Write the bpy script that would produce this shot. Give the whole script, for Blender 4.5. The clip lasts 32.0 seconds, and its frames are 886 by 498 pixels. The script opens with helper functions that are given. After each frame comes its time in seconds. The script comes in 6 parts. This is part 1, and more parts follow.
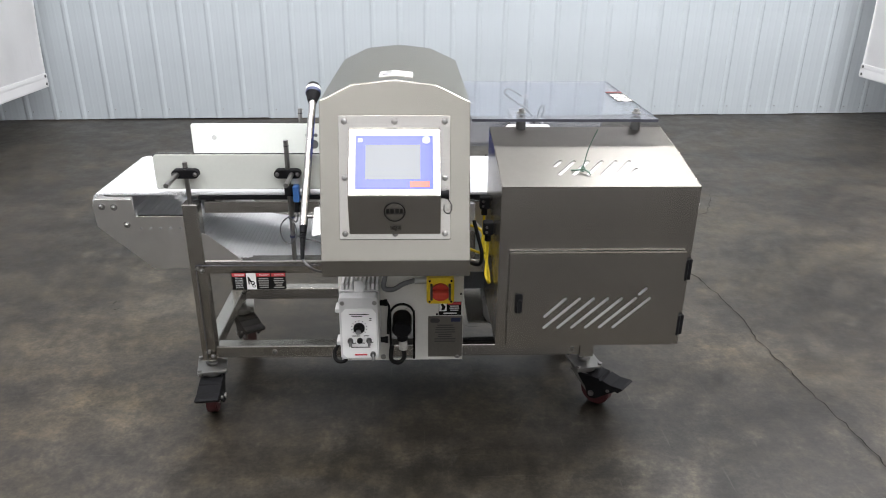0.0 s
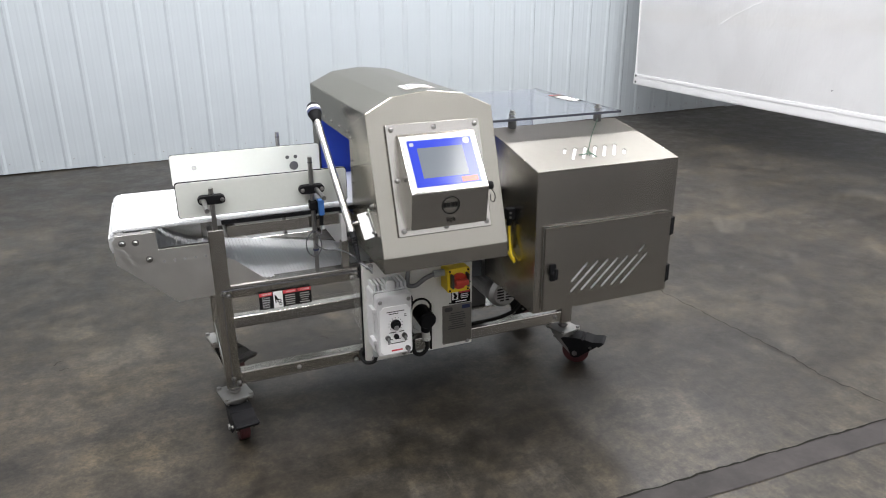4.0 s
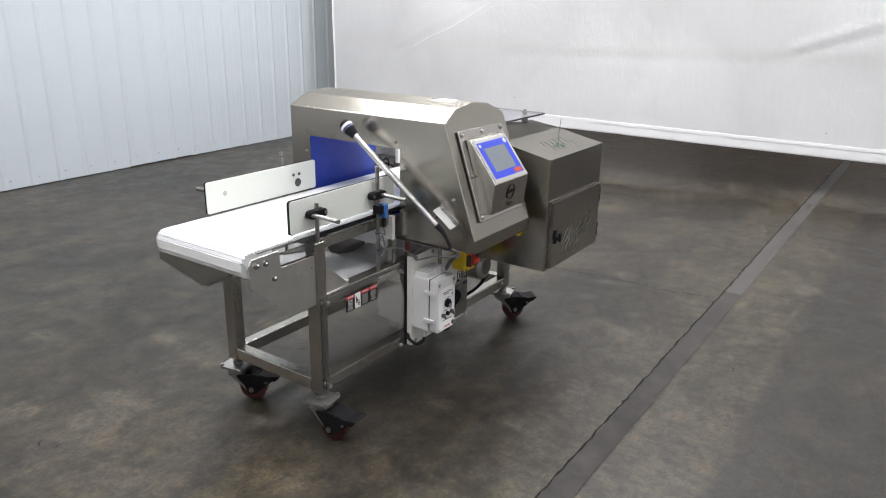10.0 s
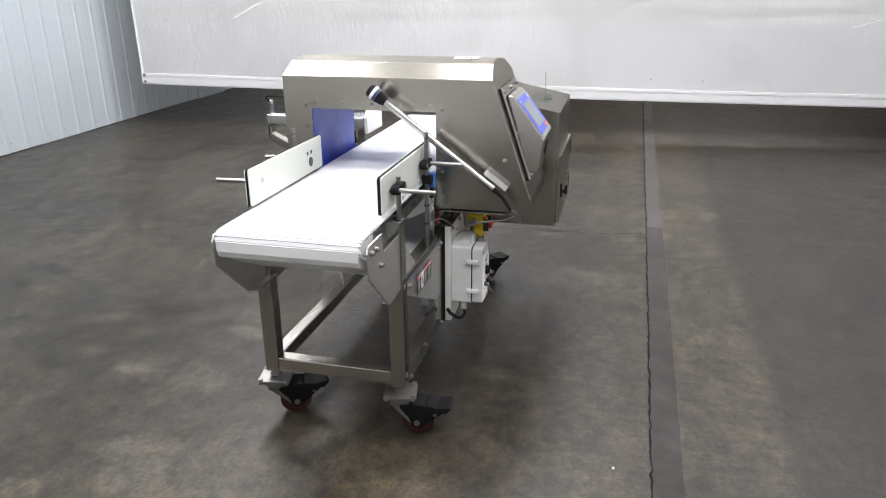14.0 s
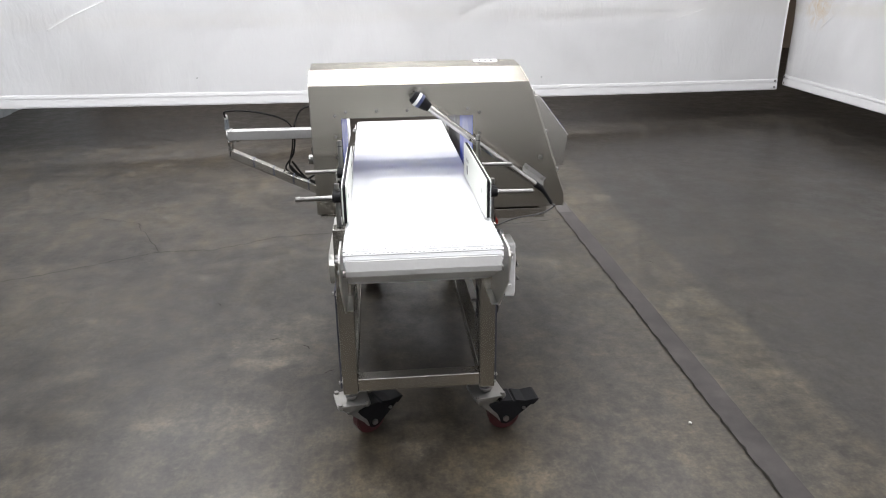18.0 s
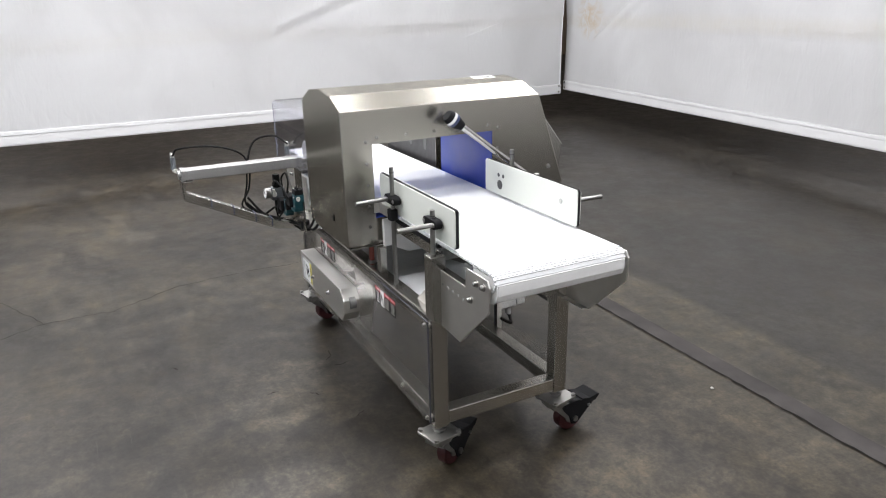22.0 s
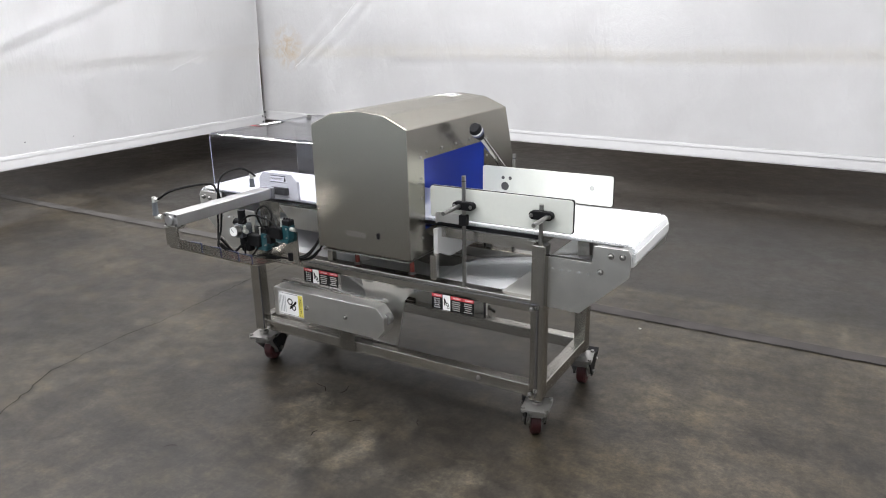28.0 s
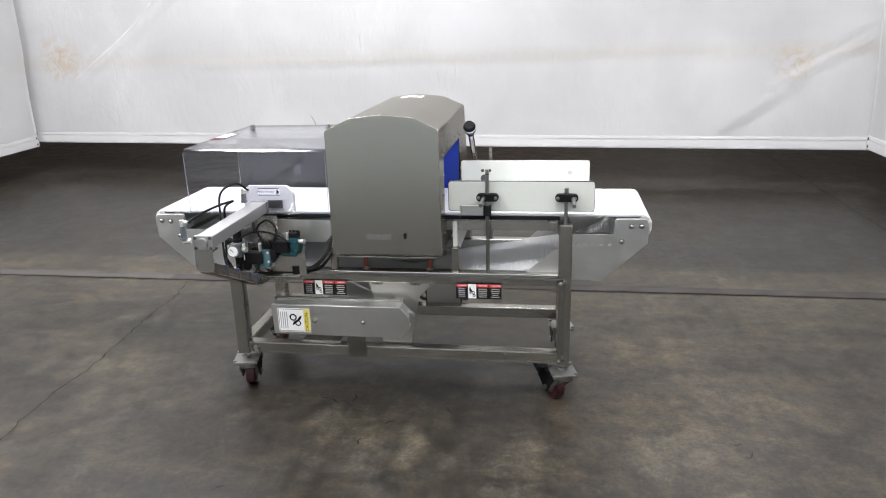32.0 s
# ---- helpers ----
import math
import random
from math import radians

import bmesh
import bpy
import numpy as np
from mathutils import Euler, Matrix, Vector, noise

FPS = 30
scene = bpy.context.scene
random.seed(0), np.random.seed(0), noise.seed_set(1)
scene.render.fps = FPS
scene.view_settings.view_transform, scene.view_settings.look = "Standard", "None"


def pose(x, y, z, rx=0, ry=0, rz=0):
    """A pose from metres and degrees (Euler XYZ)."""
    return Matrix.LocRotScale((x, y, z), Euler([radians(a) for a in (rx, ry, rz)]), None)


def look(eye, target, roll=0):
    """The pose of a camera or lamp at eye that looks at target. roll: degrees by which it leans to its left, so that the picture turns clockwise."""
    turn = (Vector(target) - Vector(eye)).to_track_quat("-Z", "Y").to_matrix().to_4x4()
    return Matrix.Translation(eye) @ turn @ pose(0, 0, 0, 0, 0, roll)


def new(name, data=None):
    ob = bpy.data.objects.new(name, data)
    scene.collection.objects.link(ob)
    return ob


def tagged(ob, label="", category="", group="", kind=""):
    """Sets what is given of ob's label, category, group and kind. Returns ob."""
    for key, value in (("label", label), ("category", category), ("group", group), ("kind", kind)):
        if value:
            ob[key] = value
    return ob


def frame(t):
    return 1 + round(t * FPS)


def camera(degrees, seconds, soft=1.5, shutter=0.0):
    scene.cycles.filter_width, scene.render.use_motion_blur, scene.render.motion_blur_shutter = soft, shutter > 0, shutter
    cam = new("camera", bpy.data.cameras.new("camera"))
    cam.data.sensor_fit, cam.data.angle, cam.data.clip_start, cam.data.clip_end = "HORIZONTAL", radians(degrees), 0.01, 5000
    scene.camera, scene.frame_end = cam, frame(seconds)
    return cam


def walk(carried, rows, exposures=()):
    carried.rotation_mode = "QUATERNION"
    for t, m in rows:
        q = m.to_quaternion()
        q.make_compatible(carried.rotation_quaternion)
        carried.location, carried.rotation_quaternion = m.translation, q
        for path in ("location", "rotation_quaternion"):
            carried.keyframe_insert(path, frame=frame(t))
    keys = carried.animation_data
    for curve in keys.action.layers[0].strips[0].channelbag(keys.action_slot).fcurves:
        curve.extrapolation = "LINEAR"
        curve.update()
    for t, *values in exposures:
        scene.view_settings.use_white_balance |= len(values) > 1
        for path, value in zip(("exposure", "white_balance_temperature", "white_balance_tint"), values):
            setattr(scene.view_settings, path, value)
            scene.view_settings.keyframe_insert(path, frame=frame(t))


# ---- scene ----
cam = camera(63.5, 32.0, 1.05)
PATH = [
    (0, (-0.079, 0.066, 1.604), (-0.004, 1.905, 0.822), 0.6),
    (0.5, (-0.062, 0.09, 1.61), (-0.033, 1.933, 0.833), -0.1),
    (1, (-0.154, 0.064, 1.615), (-0.101, 1.912, 0.852), 0.1),
    (1.5, (-0.324, -0.016, 1.602), (-0.082, 1.825, 0.859), 1.8),
    (2, (-0.437, -0.054, 1.599), (-0.113, 1.782, 0.875), 1.4),
    (2.5, (-0.538, -0.006, 1.561), (-0.168, 1.821, 0.837), 0.8),
    (4.5, (-1.117, -0.045, 1.566), (-0.326, 1.66, 0.883), -0.1),
    (5, (-1.241, -0.001, 1.567), (-0.389, 1.679, 0.894), 0.7),
    (5.5, (-1.386, 0.072, 1.559), (-0.461, 1.728, 0.924), 1.0),
    (6, (-1.496, 0.103, 1.548), (-0.501, 1.716, 0.91), 1.9),
    (6.5, (-1.7, 0.124, 1.556), (-0.629, 1.694, 0.932), 1.9),
    (7, (-1.886, 0.154, 1.57), (-0.715, 1.655, 0.958), 1.2),
    (7.5, (-1.985, 0.208, 1.557), (-0.747, 1.658, 0.952), 1.0),
    (8, (-2.079, 0.305, 1.552), (-0.776, 1.7, 0.953), 0.9),
    (8.5, (-2.172, 0.397, 1.556), (-0.799, 1.729, 0.972), 1.8),
    (9, (-2.337, 0.481, 1.572), (-0.894, 1.744, 1.003), 1.7),
    (9.5, (-2.526, 0.558, 1.592), (-1.005, 1.718, 1.007), 1.3),
    (10, (-2.6, 0.632, 1.593), (-1.032, 1.698, 0.957), 1.1),
    (10.5, (-2.64, 0.776, 1.584), (-1.031, 1.77, 0.933), 1.0),
    (11, (-2.676, 0.886, 1.556), (-1.035, 1.821, 0.898), 0.2),
    (11.5, (-2.76, 1.018, 1.54), (-1.091, 1.895, 0.874), 0.0),
    (12, (-2.876, 1.188, 1.548), (-1.16, 1.969, 0.882), 0.2),
    (12.5, (-2.911, 1.292, 1.543), (-1.163, 1.993, 0.869), -0.6),
    (13, (-2.898, 1.43, 1.527), (-1.122, 2.053, 0.851), -0.7),
    (13.5, (-2.892, 1.559, 1.514), (-1.093, 2.1, 0.828), -1.2),
    (14, (-2.937, 1.701, 1.509), (-1.119, 2.157, 0.813), -0.4),
    (14.5, (-3.01, 1.881, 1.506), (-1.173, 2.245, 0.802), -0.6),
    (16.5, (-3.003, 2.316, 1.521), (-1.145, 2.406, 0.786), 0.2),
    (17, (-3.058, 2.482, 1.533), (-1.19, 2.464, 0.818), 0.2),
    (17.5, (-3.088, 2.604, 1.538), (-1.214, 2.493, 0.849), -0.2),
    (18, (-3.052, 2.724, 1.522), (-1.182, 2.563, 0.83), -0.8),
    (18.5, (-2.982, 2.866, 1.52), (-1.118, 2.644, 0.829), -1.1),
    (19, (-2.947, 2.968, 1.522), (-1.097, 2.677, 0.821), -0.5),
    (19.5, (-2.944, 3.135, 1.526), (-1.11, 2.737, 0.834), -0.2),
    (20, (-2.945, 3.291, 1.535), (-1.148, 2.739, 0.854), -0.9),
    (20.5, (-2.89, 3.403, 1.527), (-1.124, 2.761, 0.841), -1.1),
    (21, (-2.784, 3.503, 1.53), (-1.047, 2.785, 0.845), -1.5),
    (21.5, (-2.733, 3.603, 1.535), (-1.019, 2.833, 0.849), -1.4),
    (22, (-2.717, 3.778, 1.546), (-1.031, 2.931, 0.883), -1.3),
    (22.5, (-2.695, 3.938, 1.548), (-1.052, 3.003, 0.894), -2.0),
    (23, (-2.628, 4.02, 1.55), (-1.026, 3.014, 0.898), -2.1),
    (23.5, (-2.519, 4.093, 1.556), (-0.97, 3.015, 0.894), -2.1),
    (24, (-2.447, 4.176, 1.552), (-0.954, 3.02, 0.892), -2.3),
    (24.5, (-2.388, 4.327, 1.553), (-0.947, 3.103, 0.903), -2.1),
    (25, (-2.344, 4.51, 1.558), (-0.961, 3.21, 0.926), -2.3),
    (25.5, (-2.276, 4.603, 1.552), (-0.946, 3.248, 0.927), -2.4),
    (27.5, (-1.854, 5.046, 1.546), (-0.808, 3.451, 0.945), -1.3),
    (28, (-1.77, 5.122, 1.544), (-0.799, 3.48, 0.943), -1.0),
    (28.5, (-1.63, 5.147, 1.538), (-0.689, 3.49, 0.932), -1.3),
    (29, (-1.506, 5.171, 1.538), (-0.601, 3.498, 0.92), -1.8),
    (29.5, (-1.383, 5.281, 1.54), (-0.545, 3.576, 0.916), -1.5),
    (30, (-1.244, 5.422, 1.556), (-0.503, 3.673, 0.93), -1.8),
    (30.5, (-1.127, 5.487, 1.551), (-0.475, 3.702, 0.927), -1.5),
    (31, (-0.999, 5.502, 1.545), (-0.466, 3.678, 0.922), -1.1),
    (31.5, (-0.899, 5.526, 1.552), (-0.488, 3.669, 0.933), -1.6),
    (32, (-0.773, 5.617, 1.562), (-0.481, 3.732, 0.959), -1.7),
]
EXPOSURES = ((0.0, 0.09), (2.0, 0.07), (5.0, 0.08), (6.0, 0.0), (10.0, -0.04), (13.0, 0.03), (17.0, 0.03), (22.0, -0.01), (25.0, 0.02), (28.0, 0.05), (30.0, 0.13), (32.0, 0.15))
walk(cam, [(t, look(eye, target, roll)) for t, eye, target, roll in PATH], EXPOSURES)


# ---- light ----
world = bpy.data.worlds.new("world")
scene.world = world
world.use_nodes = True
world.node_tree.nodes["Background"].inputs[0].default_value = (0.6, 0.7, 0.8, 1)
world.node_tree.nodes["Background"].inputs[1].default_value = 0.02


def ceiling_lamp(x, y, z, sx, sy, power):
    data = bpy.data.lights.new("ceiling_lamp", "AREA")
    data.shape, data.size, data.size_y, data.energy = "RECTANGLE", sx, sy, power
    data.color = (0.995, 0.985, 1.005)
    ob = new("ceiling_lamp", data)
    ob.location = (x, y, z)
    return ob


for lx, powers in ((-2.6, (84, 82, 104)), (-0.3, (66, 99, 99)), (2.0, (90, 140, 147)), (4.0, (66, 108, 130))):
    for ly, power in zip((-0.3, 2.4, 5.1), powers):
        ceiling_lamp(lx, ly, 4.6, 0.85, 1.3, power)
# lamps of the store beyond the curtains
for lx, ly, power in ((10.5, 0.0, 200.0), (10.5, 6.0, 200.0), (3.5, -6.5, 170.0), (-2.5, -5.5, 150.0), (-8.0, 0.0, 150.0), (-8.0, 6.0, 150.0)):
    ceiling_lamp(lx, ly, 4.6, 2.4, 3.6, power)


# ---- materials ----
def material(name, color, rough=0.5, metal=0.0, **extra):
    m = bpy.data.materials.new(name)
    m.use_nodes = True
    b = m.node_tree.nodes["Principled BSDF"]
    b.inputs["Base Color"].default_value = (*color, 1)
    b.inputs["Roughness"].default_value = rough
    b.inputs["Metallic"].default_value = metal
    for key, value in extra.items():
        b.inputs[key.replace("_", " ")].default_value = value
    return m


def link_nodes(m, *pairs):
    for a, b in pairs:
        m.node_tree.links.new(a, b)


def node(m, kind, **values):
    n = m.node_tree.nodes.new(kind)
    for key, value in values.items():
        n.inputs[key.replace("_", " ")].default_value = value
    return n


def ramp(m, fac, stops):
    r = m.node_tree.nodes.new("ShaderNodeValToRGB")
    while len(r.color_ramp.elements) < len(stops):
        r.color_ramp.elements.new(0.5)
    for e, (p, c) in zip(r.color_ramp.elements, stops):
        e.position, e.color = p, (*c, 1) if len(c) == 3 else c
    m.node_tree.links.new(fac, r.inputs[0])
    return r.outputs[0]


def grey(v):
    return (v, v, v)


def place_nodes(m, scale):
    c = m.node_tree.nodes.new("ShaderNodeTexCoord")
    p = m.node_tree.nodes.new("ShaderNodeMapping")
    p.inputs["Scale"].default_value = scale
    link_nodes(m, (c.outputs["Object"], p.inputs["Vector"]))
    return p.outputs[0]


def grained(name, color, rough, metal, scale, detail=6.0, rough_spread=0.12, colour_spread=0.12, bump=0.05, blotch=2.5):
    """A surface with a fine grain and large soft stains, both in metres."""
    m = material(name, color, rough, metal)
    b = m.node_tree.nodes["Principled BSDF"]
    fine = node(m, "ShaderNodeTexNoise", Scale=1.0, Detail=detail, Roughness=0.65)
    link_nodes(m, (place_nodes(m, scale), fine.inputs["Vector"]))
    wide = node(m, "ShaderNodeTexNoise", Scale=blotch, Detail=4.0)
    link_nodes(m, (place_nodes(m, (1, 1, 1)), wide.inputs["Vector"]))
    lo, hi = max(0.02, rough - rough_spread), min(1.0, rough + rough_spread)
    mix = node(m, "ShaderNodeMath")
    mix.operation = "ADD"
    link_nodes(m, (fine.outputs[0], mix.inputs[0]), (wide.outputs[0], mix.inputs[1]))
    half = node(m, "ShaderNodeMath")
    half.operation, half.inputs[1].default_value = "MULTIPLY", 0.5
    link_nodes(m, (mix.outputs[0], half.inputs[0]))
    link_nodes(m, (ramp(m, half.outputs[0], [(0.35, grey(lo)), (0.65, grey(hi))]), b.inputs["Roughness"]))
    dark = tuple(c * (1 - colour_spread) for c in color)
    light = tuple(min(1, c * (1 + colour_spread)) for c in color)
    link_nodes(m, (ramp(m, half.outputs[0], [(0.35, dark), (0.65, light)]), b.inputs["Base Color"]))
    if bump:
        bm_ = node(m, "ShaderNodeBump", Strength=bump, Distance=0.002)
        link_nodes(m, (fine.outputs[0], bm_.inputs["Height"]), (bm_.outputs[0], b.inputs["Normal"]))
    return m


STEEL = grained("brushed_steel", (0.55, 0.533, 0.50), 0.262, 1.0, (0.8, 45, 45), detail=2.0, rough_spread=0.008, colour_spread=0.03, bump=0.0, blotch=2.0)
STEEL_C = grained("brushed_steel_cabinet", (0.455, 0.438, 0.405), 0.265, 1.0, (60, 60, 0.5), detail=1.0, rough_spread=0.008, colour_spread=0.06, bump=0.0, blotch=3.0)
STEEL_V = grained("brushed_steel_upright", (0.455, 0.44, 0.408), 0.265, 1.0, (45, 45, 0.8), detail=2.0, rough_spread=0.008, colour_spread=0.05, bump=0.0, blotch=2.0)
STEEL_H = grained("brushed_steel_head", (0.415, 0.398, 0.355), 0.262, 1.0, (60, 60, 0.5), detail=1.0, rough_spread=0.006, colour_spread=0.022, bump=0.0, blotch=3.0)
STEEL_Y = grained("brushed_steel_lengthwise", (0.53, 0.514, 0.48), 0.262, 1.0, (45, 0.8, 45), detail=2.0, rough_spread=0.008, colour_spread=0.03, bump=0.0, blotch=2.0)
CHROME = material("polished_steel", (0.30, 0.295, 0.285), 0.30, 1.0)
POLISHED = material("bright_tube_steel", (0.46, 0.45, 0.44), 0.24, 1.0)
ALLOY = grained("satin_aluminium", (0.36, 0.36, 0.355), 0.42, 0.9, (90, 90, 90), bump=0.03)
ZINC = grained("zinc_plate", (0.29, 0.286, 0.276), 0.45, 0.9, (60, 60, 60), bump=0.05)
BELT = grained("white_belt_plastic", (0.60, 0.61, 0.62), 0.48, 0.0, (120, 120, 120), colour_spread=0.03, bump=0.04)
BOARD = grained("white_board_plastic", (0.60, 0.618, 0.572), 0.5, 0.0, (80, 80, 80), colour_spread=0.03, bump=0.02)
WHITE = grained("white_plastic", (0.62, 0.62, 0.615), 0.4, 0.0, (80, 80, 80), colour_spread=0.04, bump=0.02)
PAINT = grained("white_panel_paint", (0.66, 0.65, 0.61), 0.45, 0.0, (70, 70, 70), colour_spread=0.05, bump=0.03)
BLUE = grained("blue_liner", (0.012, 0.045, 0.36), 0.42, 0.0, (10, 10, 10), colour_spread=0.06, bump=0.0)
BLACK = grained("black_plastic", (0.011, 0.011, 0.012), 0.55, 0.0, (140, 140, 140), colour_spread=0.2, bump=0.05)
RUBBER = grained("black_rubber", (0.012, 0.012, 0.012), 0.6, 0.0, (140, 140, 140), bump=0.06)
for dull in (BLACK, RUBBER):
    dull.node_tree.nodes["Principled BSDF"].inputs["Specular IOR Level"].default_value = 0.06
RED = grained("red_tread", (0.050, 0.008, 0.010), 0.5, 0.0, (90, 90, 90), colour_spread=0.25, bump=0.04)
SIGNAL_RED = material("red_plastic", (0.55, 0.05, 0.03), 0.35)
ORANGE = material("orange_rod", (0.20, 0.035, 0.025), 0.5)
YELLOW = grained("yellow_plastic", (0.75, 0.55, 0.02), 0.4, 0.0, (90, 90, 90), colour_spread=0.06, bump=0.02)
TEAL = grained("teal_valve", (0.006, 0.060, 0.076), 0.45, 0.1, (90, 90, 90), bump=0.03)
DARK = grained("dark_metal", (0.10, 0.10, 0.10), 0.4, 0.7, (90, 90, 90), bump=0.04)
# cabinet rear sheet: the shade behind the guard is put into its colour
SHADE = grained("shaded_rear_sheet", (0.035, 0.034, 0.034), 0.5, 0.2, (30, 30, 30), bump=0.0)
# cabinet top sheets: same steel, its colour darkened to hold back lamp glare
STEEL_T = grained("brushed_steel_top_toned_down", (0.175, 0.168, 0.155), 0.36, 1.0, (45, 45, 0.8), detail=2.0, rough_spread=0.01, colour_spread=0.05, bump=0.0, blotch=2.0)
# stainless steel reflects less towards grazing view
for m in (STEEL, STEEL_C, STEEL_V, STEEL_H, STEEL_Y, STEEL_T):
    m.node_tree.nodes["Principled BSDF"].inputs["Specular Tint"].default_value = (0.53, 0.525, 0.51, 1)
SATIN = grained("satin_steel_plate", (0.68, 0.67, 0.645), 0.38, 1.0, (12, 12, 12), detail=3.0, rough_spread=0.03, colour_spread=0.05, bump=0.0, blotch=3.0)
SOOT = grained("dark_grey_casting", (0.10, 0.11, 0.12), 0.45, 0.2, (80, 80, 80), bump=0.04)
GREY = grained("grey_paint", (0.36, 0.37, 0.37), 0.45, 0.1, (80, 80, 80), bump=0.04)
PALE = grained("pale_fitting", (0.45, 0.45, 0.42), 0.4, 0.3, (80, 80, 80), bump=0.03)
NAVY = material("navy_ring", (0.02, 0.03, 0.09), 0.35)
PAPER = material("white_paper", (0.85, 0.85, 0.84), 0.55)
INK = material("black_ink", (0.008, 0.008, 0.008), 0.6, Specular_IOR_Level=0.15)
LABEL_RED = material("red_label", (0.55, 0.05, 0.06), 0.45)
LABEL_YELLOW = material("yellow_label", (0.72, 0.62, 0.12), 0.45)
PLATE = grained("etched_nameplate", (0.22, 0.21, 0.19), 0.42, 0.8, (120, 120, 120), bump=0.03)
CORD = material("grey_cord", (0.13, 0.13, 0.135), 0.5)
WIRE = material("green_tie_wire", (0.05, 0.10, 0.07), 0.5)
PALE_BLUE = material("blue_sensor", (0.05, 0.16, 0.45), 0.4)


def screen_material(name, color, strength):
    m = material(name, tuple(0.06 * c for c in color), 0.12)
    b = m.node_tree.nodes["Principled BSDF"]
    b.inputs["Specular IOR Level"].default_value = 0.3
    b.inputs["Emission Color"].default_value = (*color, 1)
    b.inputs["Emission Strength"].default_value = strength
    return m


SCREEN_BLUE = screen_material("screen_blue", (0.05, 0.085, 0.72), 1.0)
SCREEN_GREY = screen_material("screen_grey", (0.22, 0.245, 0.28), 1.0)
SCREEN_ORANGE = screen_material("screen_orange", (0.60, 0.10, 0.04), 1.0)
SCREEN_WHITE = screen_material("screen_white", (0.8, 0.85, 0.95), 0.7)


def clear_sheet(name, tint):
    m = bpy.data.materials.new(name)
    m.use_nodes = True
    out = m.node_tree.nodes["Material Output"]
    gloss = node(m, "ShaderNodeBsdfGlossy", Roughness=0.06)
    see = node(m, "ShaderNodeBsdfTransparent")
    see.inputs[0].default_value = (*tint, 1)
    lean = node(m, "ShaderNodeLayerWeight", Blend=0.5)
    steep = node(m, "ShaderNodeMath")
    steep.operation, steep.inputs[1].default_value = "POWER", 4.0
    share = node(m, "ShaderNodeMath")
    share.operation, share.inputs[1].default_value, share.inputs[2].default_value = "MULTIPLY_ADD", 0.85, 0.06
    mix = node(m, "ShaderNodeMixShader")
    link_nodes(m, (lean.outputs["Facing"], steep.inputs[0]), (steep.outputs[0], share.inputs[0]), (share.outputs[0], mix.inputs[0]), (see.outputs[0], mix.inputs[1]), (gloss.outputs[0], mix.inputs[2]), (mix.outputs[0], out.inputs["Surface"]))
    return m


CLEAR = clear_sheet("clear_polycarbonate", (0.915, 0.92, 0.965))
CLEAR_PANE = clear_sheet("clear_side_pane", (0.965, 0.962, 0.955))
BRIGHT_EDGE = material("polished_polycarbonate_edge", (0.22, 0.23, 0.27), 0.2)
CLEAR_EDGE = material("polycarbonate_edge", (0.05, 0.052, 0.066), 0.25)


